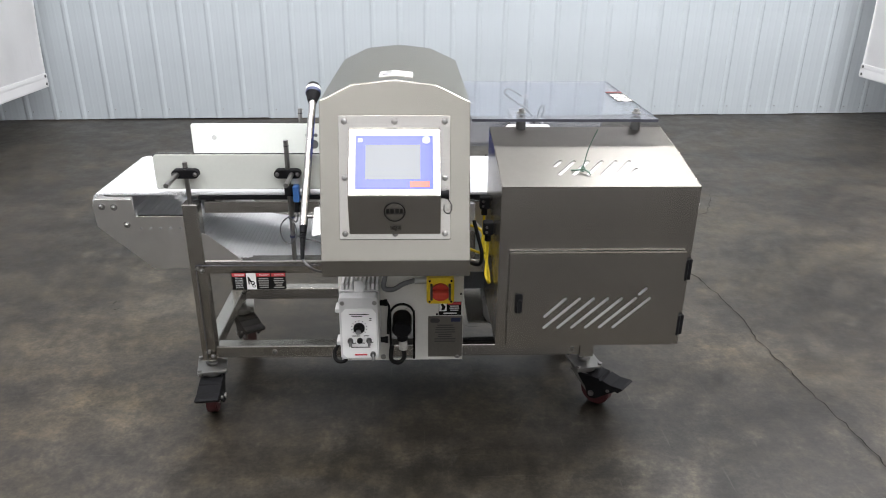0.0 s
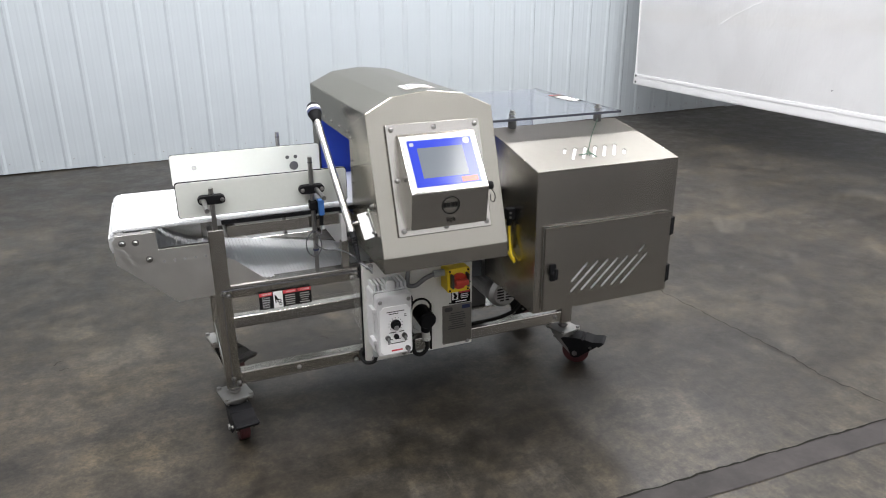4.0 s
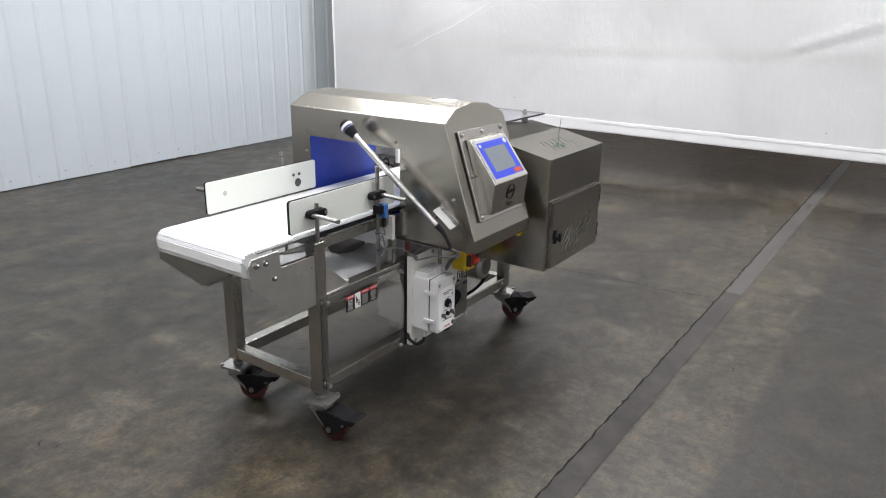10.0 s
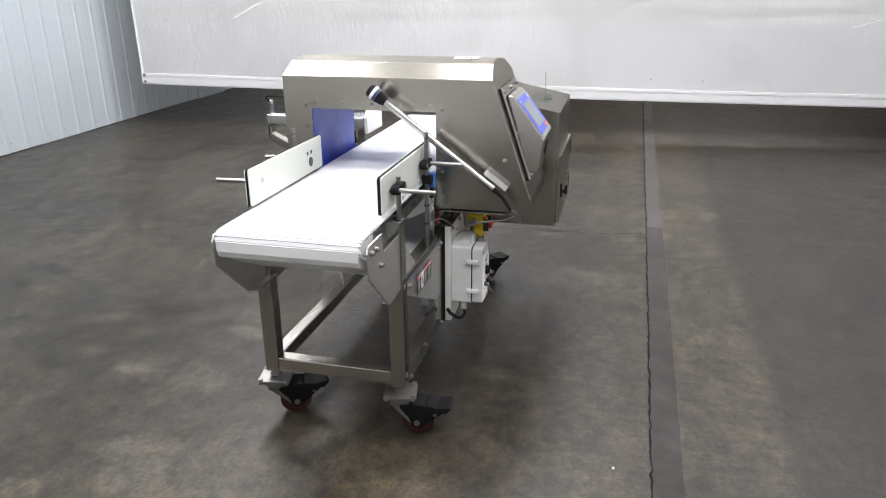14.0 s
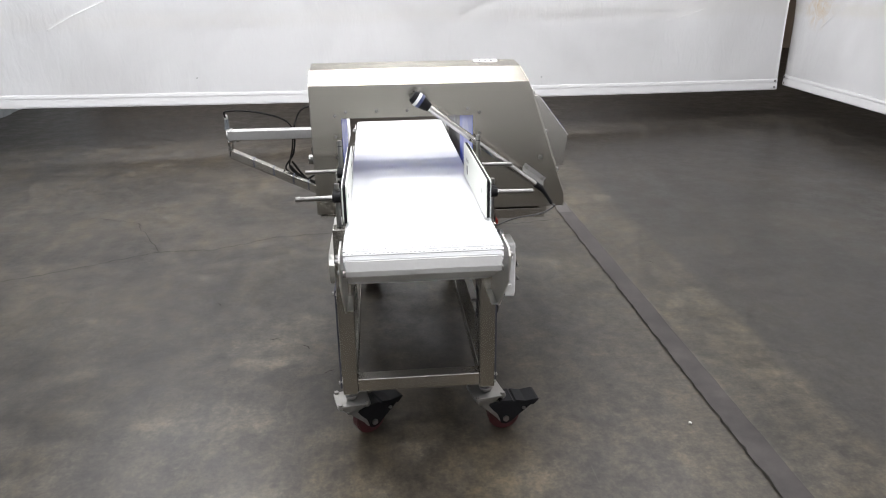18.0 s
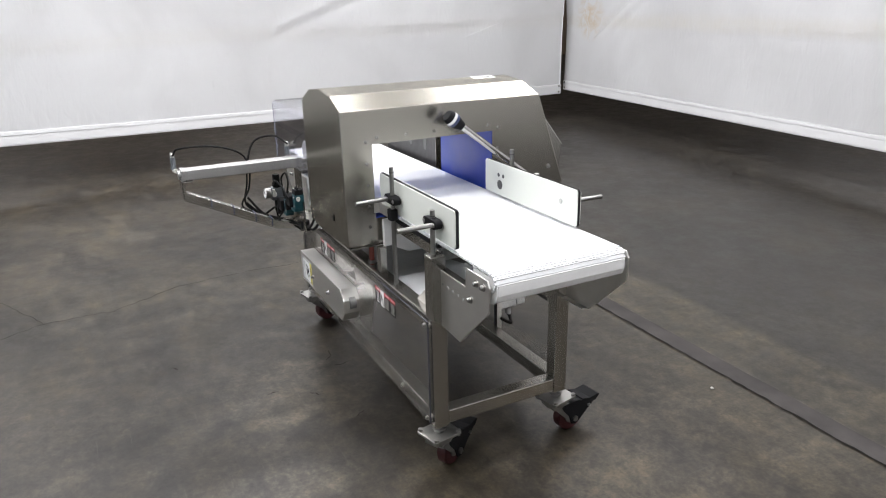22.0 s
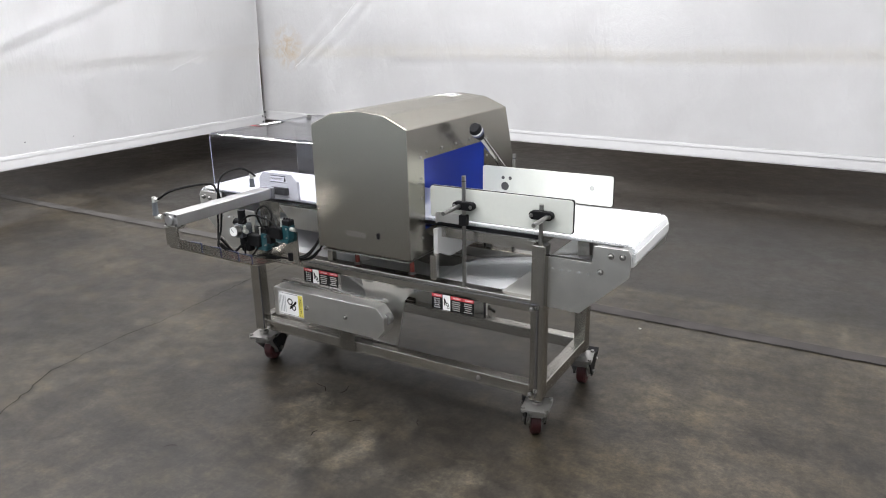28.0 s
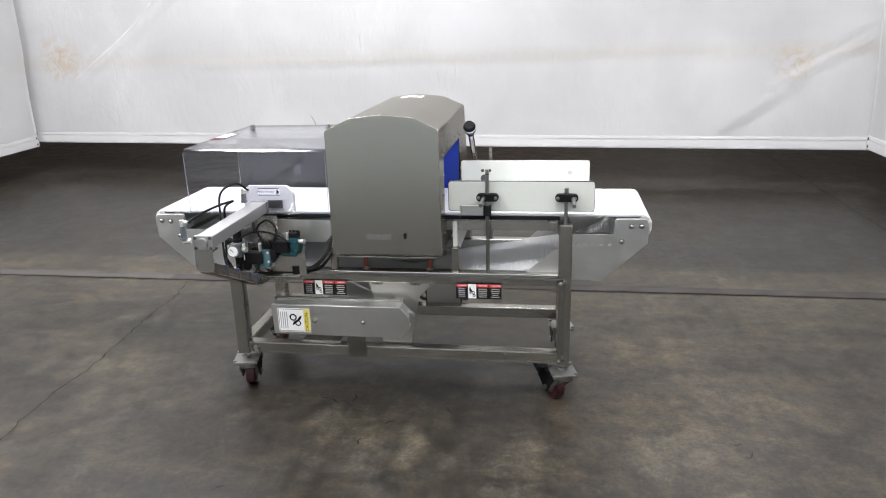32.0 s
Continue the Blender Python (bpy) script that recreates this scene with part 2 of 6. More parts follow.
def floor_material():
    m = material("polished_concrete", (0.05, 0.047, 0.042), 0.35, Specular_IOR_Level=0.26)
    b = m.node_tree.nodes["Principled BSDF"]
    at = place_nodes(m, (1, 1, 1))
    big = node(m, "ShaderNodeTexNoise", Scale=1.15, Detail=10.0, Roughness=0.62, Distortion=0.15)
    mid = node(m, "ShaderNodeTexNoise", Scale=4.6, Detail=12.0, Roughness=0.76, Distortion=0.1)
    streak = node(m, "ShaderNodeTexNoise", Scale=1.0, Detail=10.0, Roughness=0.72, Distortion=0.15)
    fine = node(m, "ShaderNodeTexNoise", Scale=70.0, Detail=6.0, Roughness=0.7)
    grain = node(m, "ShaderNodeTexNoise", Scale=24.0, Detail=9.0, Roughness=0.74)
    mott2 = node(m, "ShaderNodeTexNoise", Scale=9.0, Detail=11.0, Roughness=0.78, Distortion=0.1)
    warp = node(m, "ShaderNodeTexNoise", Scale=2.6, Detail=6.0, Roughness=0.65)
    drift = node(m, "ShaderNodeTexNoise", Scale=1.0, Detail=7.0, Roughness=0.66, Distortion=0.3)
    scuff = node(m, "ShaderNodeTexNoise", Scale=1.0, Detail=5.0, Roughness=0.6)
    scuff_b = node(m, "ShaderNodeTexNoise", Scale=1.0, Detail=5.0, Roughness=0.6)
    for n in (big, mid, fine, warp, mott2, grain):
        link_nodes(m, (at, n.inputs["Vector"]))
    link_nodes(m, (place_nodes(m, (26.0, 6.0, 1)), streak.inputs["Vector"]), (place_nodes(m, (1.3, 3.4, 1)), drift.inputs["Vector"]))
    link_nodes(m, (place_nodes(m, (3.0, 95.0, 1)), scuff.inputs["Vector"]), (place_nodes(m, (80.0, 4.0, 1)), scuff_b.inputs["Vector"]))

    def maths(op, a, c=None, clamp=False):
        n = node(m, "ShaderNodeMath")
        n.operation, n.use_clamp = op, clamp
        for k, v in enumerate((a, c)):
            if v is None:
                continue
            if isinstance(v, (int, float)):
                n.inputs[k].default_value = v
            else:
                link_nodes(m, (v, n.inputs[k]))
        return n.outputs[0]

    def blend(kind, fac, a, c):
        n = node(m, "ShaderNodeMix")
        n.data_type, n.blend_type = "RGBA", kind
        if isinstance(fac, (int, float)):
            n.inputs["Factor"].default_value = fac
        else:
            link_nodes(m, (fac, n.inputs["Factor"]))
        for key, v in (("A", a), ("B", c)):
            if isinstance(v, tuple):
                n.inputs[key].default_value = (*v, 1)
            else:
                link_nodes(m, (v, n.inputs[key]))
        return n.outputs["Result"]

    base = ramp(m, big.outputs[0], [(0.34, (0.0140, 0.0125, 0.0103)), (0.50, (0.0222, 0.0196, 0.0158)), (0.66, (0.0360, 0.0313, 0.0240))])
    # the slab south of the joint is smoother and greyer
    xyz = node(m, "ShaderNodeSeparateXYZ")
    link_nodes(m, (at, xyz.inputs[0]))
    y = maths("ADD", xyz.outputs[1], maths("MULTIPLY", maths("SUBTRACT", warp.outputs[0], 0.5), 0.5))
    # the far north part is paler
    north = maths("MULTIPLY", maths("SUBTRACT", y, 3.3), 0.9, True)
    base = blend("MIX", maths("MULTIPLY", north, 0.12), base, (0.044, 0.0395, 0.033))
    # the slab south of the joint is smoother and greyer, with a straight edge
    rel = maths("ADD", xyz.outputs[1], maths("MULTIPLY", xyz.outputs[0], 0.012))
    rel = maths("ADD", rel, maths("MULTIPLY", maths("SUBTRACT", mid.outputs[0], 0.5), 0.06))
    south = maths("MULTIPLY", maths("SUBTRACT", 1.08, rel), 16.0, True)
    # long drifts between a purple-grey and an olive tone
    base = blend("MULTIPLY", 1.0, base, ramp(m, drift.outputs[0], [(0.38, (0.76, 0.76, 0.78)), (0.50, (1.0, 0.985, 0.96)), (0.62, (1.32, 1.27, 1.12))]))
    base = blend("MIX", maths("MULTIPLY", south, 0.62), base, (0.0185, 0.0172, 0.0155))
    # worn bands with cross streaks on both sides of the joint
    beyond = maths("MULTIPLY", maths("SUBTRACT", rel, 1.45), 50.0, True)
    fade = maths("SUBTRACT", 1.0, maths("MULTIPLY", maths("SUBTRACT", maths("ADD", rel, maths("MULTIPLY", maths("SUBTRACT", warp.outputs[0], 0.5), 0.6)), 1.56), 2.6), True)
    inner = maths("SUBTRACT", 1.0, maths("MAXIMUM", beyond, south))
    band = maths("ADD", maths("MULTIPLY", beyond, fade), maths("MAXIMUM", inner, 0.0), True)
    mott = ramp(m, streak.outputs[0], [(0.34, grey(0.12)), (0.62, (1, 1, 1))])
    base = blend("MIX", maths("MULTIPLY", maths("MULTIPLY", band, mott), 0.33), base, (0.076, 0.066, 0.047))
    # broad uneven tones: paler by the infeed end, darker north and east of the machine
    for px, py, r, tone in ((-1.40, 2.45, 0.95, (1.55, 1.52, 1.46)), (-0.35, 3.85, 0.65, (0.70, 0.69, 0.67)), (1.15, 2.05, 0.60, (0.62, 0.62, 0.61)), (0.6, 3.7, 0.5, (0.82, 0.81, 0.80))):
        d = node(m, "ShaderNodeVectorMath")
        d.operation = "DISTANCE"
        link_nodes(m, (at, d.inputs[0]))
        d.inputs[1].default_value = (px, py, 0)
        uneven = maths("MULTIPLY", maths("SUBTRACT", warp.outputs[0], 0.5), 0.9)
        base = blend("MULTIPLY", maths("MULTIPLY", maths("SUBTRACT", r, maths("ADD", d.outputs["Value"], uneven)), 1.6 / r, True), base, tone)
    # pale worn patches
    spread = maths("MULTIPLY", maths("SUBTRACT", warp.outputs[0], 0.5), 0.42)
    patch = None
    for px, py, r in ((-1.22, 3.22, 0.20), (-0.70, 3.42, 0.17), (-0.65, 3.20, 0.13), (-0.72, 3.64, 0.13), (-1.0, 4.09, 0.12), (-1.50, 3.50, 0.09), (0.06, 3.08, 0.20), (-0.20, 3.27, 0.16), (0.75, 1.86, 0.20), (2.0, 1.07, 0.10), (0.66, 1.19, 0.09), (4.55, 0.47, 0.14), (2.6, 3.6, 0.25), (-1.9, 5.0, 0.3)):
        d = node(m, "ShaderNodeVectorMath")
        d.operation = "DISTANCE"
        link_nodes(m, (at, d.inputs[0]))
        d.inputs[1].default_value = (px, py, 0)
        one = maths("MULTIPLY", maths("SUBTRACT", r, maths("ADD", d.outputs["Value"], spread)), 2.6 / r, True)
        patch = one if patch is None else maths("MAXIMUM", patch, one)
    blotch = ramp(m, mid.outputs[0], [(0.42, (0, 0, 0)), (0.56, (1, 1, 1))])
    base = blend("MIX", maths("MULTIPLY", maths("MULTIPLY", patch, blotch), 0.40), base, (0.084, 0.075, 0.058))
    stray = ramp(m, mid.outputs[0], [(0.54, (0, 0, 0)), (0.60, (1, 1, 1))])
    rough_part = maths("SUBTRACT", 1.0, maths("MULTIPLY", south, 0.6))
    base = blend("MIX", maths("MULTIPLY", maths("MULTIPLY", stray, rough_part), 0.30), base, (0.056, 0.051, 0.042))
    base = blend("MULTIPLY", rough_part, base, ramp(m, mott2.outputs[0], [(0.40, grey(0.63)), (0.50, grey(0.97)), (0.60, (1.40, 1.34, 1.21))]))
    base = blend("MULTIPLY", 1.0, base, ramp(m, grain.outputs[0], [(0.38, grey(0.76)), (0.50, grey(1.0)), (0.62, grey(1.25))]))
    # faint drag marks along and across the hall
    for marks in (scuff, scuff_b):
        thin = ramp(m, marks.outputs[0], [(0.635, (0, 0, 0)), (0.70, (1, 1, 1))])
        base = blend("MIX", maths("MULTIPLY", thin, 0.30), base, (0.060, 0.054, 0.045))
    speck = ramp(m, fine.outputs[0], [(0.34, grey(0.70)), (0.62, grey(1.12))])
    link_nodes(m, (blend("MULTIPLY", 0.9, base, speck), b.inputs["Base Color"]))
    link_nodes(m, (ramp(m, mid.outputs[0], [(0.36, grey(0.29)), (0.64, grey(0.50))]), b.inputs["Roughness"]))
    bump = node(m, "ShaderNodeBump", Strength=0.12, Distance=0.003)
    link_nodes(m, (fine.outputs[0], bump.inputs["Height"]), (bump.outputs[0], b.inputs["Normal"]))
    return m


CONCRETE = floor_material()
JOINT = grained("joint_filler", (0.037, 0.0336, 0.0325), 0.75, 0.0, (9, 9, 9), colour_spread=0.45, bump=0.15, blotch=6.0)
JOINT.node_tree.nodes["Principled BSDF"].inputs["Specular IOR Level"].default_value = 0.15
JOINT_PALE = grained("joint_filler_pale", (0.037, 0.0335, 0.0305), 0.7, 0.0, (9, 9, 9), colour_spread=0.4, bump=0.15, blotch=6.0)
CRACK = material("crack_shadow", (0.012, 0.0108, 0.0095), 0.9, Specular_IOR_Level=0.1)
GOUGE = material("gouge_shadow", (0.022, 0.020, 0.0175), 0.8, Specular_IOR_Level=0.1)
WALL = grained("pale_blue_wall_sheet", (0.355, 0.390, 0.412), 0.42, 0.0, (3, 3, 3), colour_spread=0.03, bump=0.02, blotch=0.7)


def curtain_material(rust=(), grime=0.35):
    """White sheet with a faint dirt band at chest height, wrinkles, and rust marks at the places given."""
    m = material("white_vinyl_sheet", (0.80, 0.80, 0.81), 0.42)
    b = m.node_tree.nodes["Principled BSDF"]
    at = place_nodes(m, (1, 1, 1))
    wide = node(m, "ShaderNodeTexNoise", Scale=1.1, Detail=6.0, Distortion=0.6)
    fine = node(m, "ShaderNodeTexNoise", Scale=7.0, Detail=7.0, Roughness=0.62, Distortion=1.6)
    rib = node(m, "ShaderNodeTexNoise", Scale=1.0, Detail=3.0, Distortion=0.8)
    for n in (wide, fine):
        link_nodes(m, (at, n.inputs["Vector"]))
    link_nodes(m, (place_nodes(m, (14, 14, 5)), rib.inputs["Vector"]))
    colour = ramp(m, wide.outputs[0], [(0.32, (0.71, 0.71, 0.715)), (0.6, (0.78, 0.783, 0.79))])
    xyz = node(m, "ShaderNodeSeparateXYZ")
    link_nodes(m, (at, xyz.inputs[0]))
    wob = node(m, "ShaderNodeMath")
    wob.operation, wob.inputs[1].default_value = "MULTIPLY", 0.10
    link_nodes(m, (wide.outputs[0], wob.inputs[0]))
    high = node(m, "ShaderNodeMath")
    high.operation = "ADD"
    link_nodes(m, (xyz.outputs[2], high.inputs[0]), (wob.outputs[0], high.inputs[1]))
    scaled = node(m, "ShaderNodeMath")
    scaled.operation, scaled.inputs[1].default_value = "MULTIPLY", 0.25
    link_nodes(m, (high.outputs[0], scaled.inputs[0]))
    band = ramp(m, scaled.outputs[0], [(0.295, (0, 0, 0)), (0.312, (1, 1, 1)), (0.328, (1, 1, 1)), (0.350, (0, 0, 0))])
    some = node(m, "ShaderNodeMath")
    some.operation = "MULTIPLY"
    faint = node(m, "ShaderNodeMath")
    faint.operation, faint.inputs[1].default_value = "MULTIPLY", grime
    link_nodes(m, (fine.outputs[0], faint.inputs[0]), (band, some.inputs[0]), (faint.outputs[0], some.inputs[1]))
    mix = node(m, "ShaderNodeMix")
    mix.data_type = "RGBA"
    mix.inputs["B"].default_value = (0.72, 0.70, 0.65, 1)
    link_nodes(m, (some.outputs[0], mix.inputs["Factor"]), (colour, mix.inputs["A"]))
    colour = mix.outputs["Result"]
    for place, r in rust:
        d = node(m, "ShaderNodeVectorMath")
        d.operation = "DISTANCE"
        d.inputs[1].default_value = place
        link_nodes(m, (at, d.inputs[0]))
        spot = ramp(m, d.outputs["Value"], [(0.0, (1, 1, 1)), (r, (0, 0, 0))])
        cut = node(m, "ShaderNodeMath")
        cut.operation = "MULTIPLY"
        link_nodes(m, (spot, cut.inputs[0]), (ramp(m, fine.outputs[0], [(0.42, (0, 0, 0)), (0.66, (0.75, 0.75, 0.75))]), cut.inputs[1]))
        mix = node(m, "ShaderNodeMix")
        mix.data_type = "RGBA"
        mix.inputs["B"].default_value = (0.60, 0.40, 0.15, 1)
        link_nodes(m, (cut.outputs[0], mix.inputs["Factor"]), (colour, mix.inputs["A"]))
        colour = mix.outputs["Result"]
    link_nodes(m, (colour, b.inputs["Base Color"]))
    both = node(m, "ShaderNodeMath")
    both.operation = "ADD"
    link_nodes(m, (fine.outputs[0], both.inputs[0]), (rib.outputs[0], both.inputs[1]))
    wrinkled = ramp(m, scaled.outputs[0], [(0.22, grey(0.15)), (0.31, grey(1.0)), (0.38, grey(0.8)), (0.55, grey(0.35))])
    clump = ramp(m, wide.outputs[0], [(0.42, grey(0.1)), (0.62, grey(1.0))])
    spots = node(m, "ShaderNodeMath")
    spots.operation = "MULTIPLY"
    link_nodes(m, (wrinkled, spots.inputs[0]), (clump, spots.inputs[1]))
    crumple = node(m, "ShaderNodeMath")
    crumple.operation = "MULTIPLY_ADD"
    link_nodes(m, (fine.outputs[0], crumple.inputs[0]), (spots.outputs[0], crumple.inputs[1]), (rib.outputs[0], crumple.inputs[2]))
    bump = node(m, "ShaderNodeBump", Strength=0.22, Distance=0.02)
    link_nodes(m, (crumple.outputs[0], bump.inputs["Height"]), (bump.outputs[0], b.inputs["Normal"]))
    return m


VINYL = curtain_material()
VINYL_RUSTY = curtain_material((((3.95, -0.24, 1.28), 0.32), ((-3.75, 0.3, 1.12), 0.22)), 0.9)
HEM = grained("white_hem", (0.52, 0.52, 0.525), 0.42, 0.0, (8, 8, 8), colour_spread=0.04, bump=0.05)
GLOOM = grained("dark_store_wall", (0.27, 0.21, 0.155), 0.8, 0.0, (2, 2, 2))
CEILING = grained("ceiling_board", (0.50, 0.50, 0.49), 0.8, 0.0, (2, 2, 2), bump=0.0)


# ---- mesh helpers ----
def box(bm, x0, x1, y0, y1, z0, z1, bevel=0.0):
    sub = bmesh.new()
    bmesh.ops.create_cube(sub, size=1.0)
    for v in sub.verts:
        v.co = ((x0 + x1) / 2 + v.co.x * (x1 - x0), (y0 + y1) / 2 + v.co.y * (y1 - y0), (z0 + z1) / 2 + v.co.z * (z1 - z0))
    if bevel:
        bmesh.ops.bevel(sub, geom=sub.edges[:], offset=bevel, segments=2, affect="EDGES", profile=0.5)
    merge(bm, sub)
    return bm


def merge(bm, sub, m=None):
    if m is not None:
        bmesh.ops.transform(sub, matrix=m, verts=sub.verts)
    table = {v: bm.verts.new(v.co) for v in sub.verts}
    for f in sub.faces:
        g = bm.faces.new([table[v] for v in f.verts])
        g.smooth = f.smooth
    for e in sub.edges:
        if not e.smooth:
            bm.edges.get((table[e.verts[0]], table[e.verts[1]])).smooth = False
    sub.free()


def rod(bm, a, b, r, seg=16, r2=None, smooth=True, cap=True):
    """A round bar from a to b."""
    a, b = Vector(a), Vector(b)
    sub = bmesh.new()
    bmesh.ops.create_cone(sub, cap_ends=cap, segments=seg, radius1=r, radius2=r if r2 is None else r2, depth=(b - a).length)
    for f in sub.faces:
        f.smooth = smooth and abs(f.normal.z) < 0.98
    for e in sub.edges:
        e.smooth = abs(e.verts[0].co.z - e.verts[1].co.z) > 1e-6
    merge(bm, sub, Matrix.Translation((a + b) / 2) @ (b - a).to_track_quat("Z", "Y").to_matrix().to_4x4())
    return bm


def ball(bm, c, r, scale=(1, 1, 1), seg=16):
    sub = bmesh.new()
    bmesh.ops.create_uvsphere(sub, u_segments=seg, v_segments=seg // 2, radius=r)
    for f in sub.faces:
        f.smooth = True
    merge(bm, sub, Matrix.Translation(c) @ Matrix.Diagonal((*scale, 1)))
    return bm


AXIS = {"x": lambda u, v, w: (w, u, v), "y": lambda u, v, w: (u, w, v), "z": lambda u, v, w: (u, v, w)}


def prism(bm, outline, axis, lo, hi, bevel=0.0):
    """A flat outline pushed along an axis: for x it is given in y, z; for y in x, z; for z in x, y."""
    sub = bmesh.new()
    to = AXIS[axis]
    a = [sub.verts.new(to(u, v, lo)) for u, v in outline]
    b = [sub.verts.new(to(u, v, hi)) for u, v in outline]
    n = len(outline)
    sub.faces.new(a)
    sub.faces.new(b[::-1])
    for i in range(n):
        sub.faces.new((a[i], b[i], b[(i + 1) % n], a[(i + 1) % n]))
    bmesh.ops.recalc_face_normals(sub, faces=sub.faces)
    if bevel:
        bmesh.ops.bevel(sub, geom=sub.edges[:], offset=bevel, segments=2, affect="EDGES", profile=0.5)
    merge(bm, sub)
    return bm


def rounded(x0, x1, y0, y1, r, n=5):
    """The outline of a rectangle with round corners."""
    pts = []
    for cx, cy, s in ((x1 - r, y1 - r, 0), (x0 + r, y1 - r, 90), (x0 + r, y0 + r, 180), (x1 - r, y0 + r, 270)):
        pts += [(cx + r * math.cos(radians(s + 90 * k / n)), cy + r * math.sin(radians(s + 90 * k / n))) for k in range(n + 1)]
    return pts


def spline(pts, steps=8):
    """A smooth line through the points."""
    p = [Vector(q) for q in pts]
    p = [2 * p[0] - p[1], *p, 2 * p[-1] - p[-2]]
    out = []
    for i in range(1, len(p) - 2):
        for k in range(steps):
            t = k / steps
            a, b, c, d = p[i - 1:i + 3]
            out.append(0.5 * ((2 * b) + (c - a) * t + (2 * a - 5 * b + 4 * c - d) * t * t + (3 * b - a - 3 * c + d) * t ** 3))
    out.append(p[-2])
    return out


def hose(bm, pts, r, steps=8, seg=8):
    """A bent round hose or cable through the points."""
    line = spline(pts, steps)
    rings, side = [], None
    for i, c in enumerate(line):
        way = (line[min(i + 1, len(line) - 1)] - line[max(i - 1, 0)]).normalized()
        if side is None:
            side = way.orthogonal().normalized()
        side = (side - way * side.dot(way)).normalized()
        up = way.cross(side)
        rings.append([bm.verts.new(c + r * (math.cos(2 * math.pi * k / seg) * side + math.sin(2 * math.pi * k / seg) * up)) for k in range(seg)])
    for a, b in zip(rings, rings[1:]):
        for k in range(seg):
            bm.faces.new((a[k], a[(k + 1) % seg], b[(k + 1) % seg], b[k])).smooth = True
    bm.faces.new(rings[0][::-1])
    bm.faces.new(rings[-1])
    return bm


BASE = {}


def thing(name, base, label, category, group="", kind=""):
    ob = tagged(new(name), label, category, group, kind)
    ob.location = base
    ob.empty_display_size = 0.05
    BASE[ob.name] = Vector(base)
    return ob


def part(name, bm, mat, parent=None, label=""):
    """One mesh, given in world places, under its thing or part."""
    at = BASE[parent.name] if parent else Vector((0, 0, 0))
    data = bpy.data.meshes.new(name)
    bmesh.ops.translate(bm, vec=-at, verts=bm.verts)
    bmesh.ops.recalc_face_normals(bm, faces=bm.faces)
    bm.to_mesh(data)
    bm.free()
    data.materials.append(mat)
    ob = new(name, data)
    ob.parent = parent
    BASE[ob.name] = at
    return tagged(ob, label) if label else ob


def structure(name, bm, mat, label, category, base=(0, 0, 0)):
    at = Vector(base)
    data = bpy.data.meshes.new(name)
    bmesh.ops.translate(bm, vec=-at, verts=bm.verts)
    bmesh.ops.recalc_face_normals(bm, faces=bm.faces)
    bm.to_mesh(data)
    bm.free()
    data.materials.append(mat)
    ob = new(name, data)
    ob.location = at
    BASE[ob.name] = at
    return tagged(ob, label, category, kind="structure")


def bolt(parent, p, way, r=0.008, h=0.007, mat=None, name="bolt"):
    """A domed bolt with its washer."""
    bm = bmesh.new()
    p, way = Vector(p), Vector(way).normalized()
    rod(bm, p - way * 0.002, p + way * 0.0015, r * 1.45, 12)
    rod(bm, p, p + way * h * 0.7, r, 10)
    rod(bm, p + way * h * 0.7, p + way * h, r, 10, r2=r * 0.6)
    return part(name, bm, mat or CHROME, parent)


# ---- the place ----
floor = structure("floor", box(bmesh.new(), -14, 14, -10, 12, -0.2, 0.0), CONCRETE, "stained dark polished concrete floor with cracks", "floor")
structure("ceiling", box(bmesh.new(), -14, 14, -10, 12, 4.9, 5.05), CEILING, "plain pale ceiling high above", "ceiling")
for n, a in enumerate(((-14, -13.9, -10, 12), (13.9, 14, -10, 12), (-13.9, 13.9, -10, -9.9), (-13.9, 13.9, 11.9, 12))):
    structure("wall_" + ("west", "east", "south", "far_north")[n], box(bmesh.new(), *a, 0, 4.9), GLOOM, "dark store wall beyond the curtains", "wall")

# filled joint across the floor, with a narrow worn strip on each side
bm = bmesh.new()
rnd = random.Random(21)
north_edge = [(-13.0 + 0.1 * k, 1.628 - 0.00094 * k + rnd.uniform(-0.002, 0.002)) for k in range(261)]
south_edge = [(-13.0 + 0.1 * k, 1.540 - 0.00103 * k + rnd.uniform(-0.0025, 0.0025)) for k in range(261)]
pale = bmesh.new()
for (a, c), (b, d) in zip(zip(north_edge, south_edge), zip(north_edge[1:], south_edge[1:])):
    strip = pale if a[0] > 1.69 else bm
    strip.faces.new([strip.verts.new((*q, 0.003)) for q in (a, c, d, b)])
for strip, filler, text in ((bm, JOINT, "straight dark filled joint across the concrete"), (pale, JOINT_PALE, "greyer far stretch of the filled joint")):
    bmesh.ops.remove_doubles(strip, verts=strip.verts, dist=1e-5)
    part("floor_joint", strip, filler, floor, text)


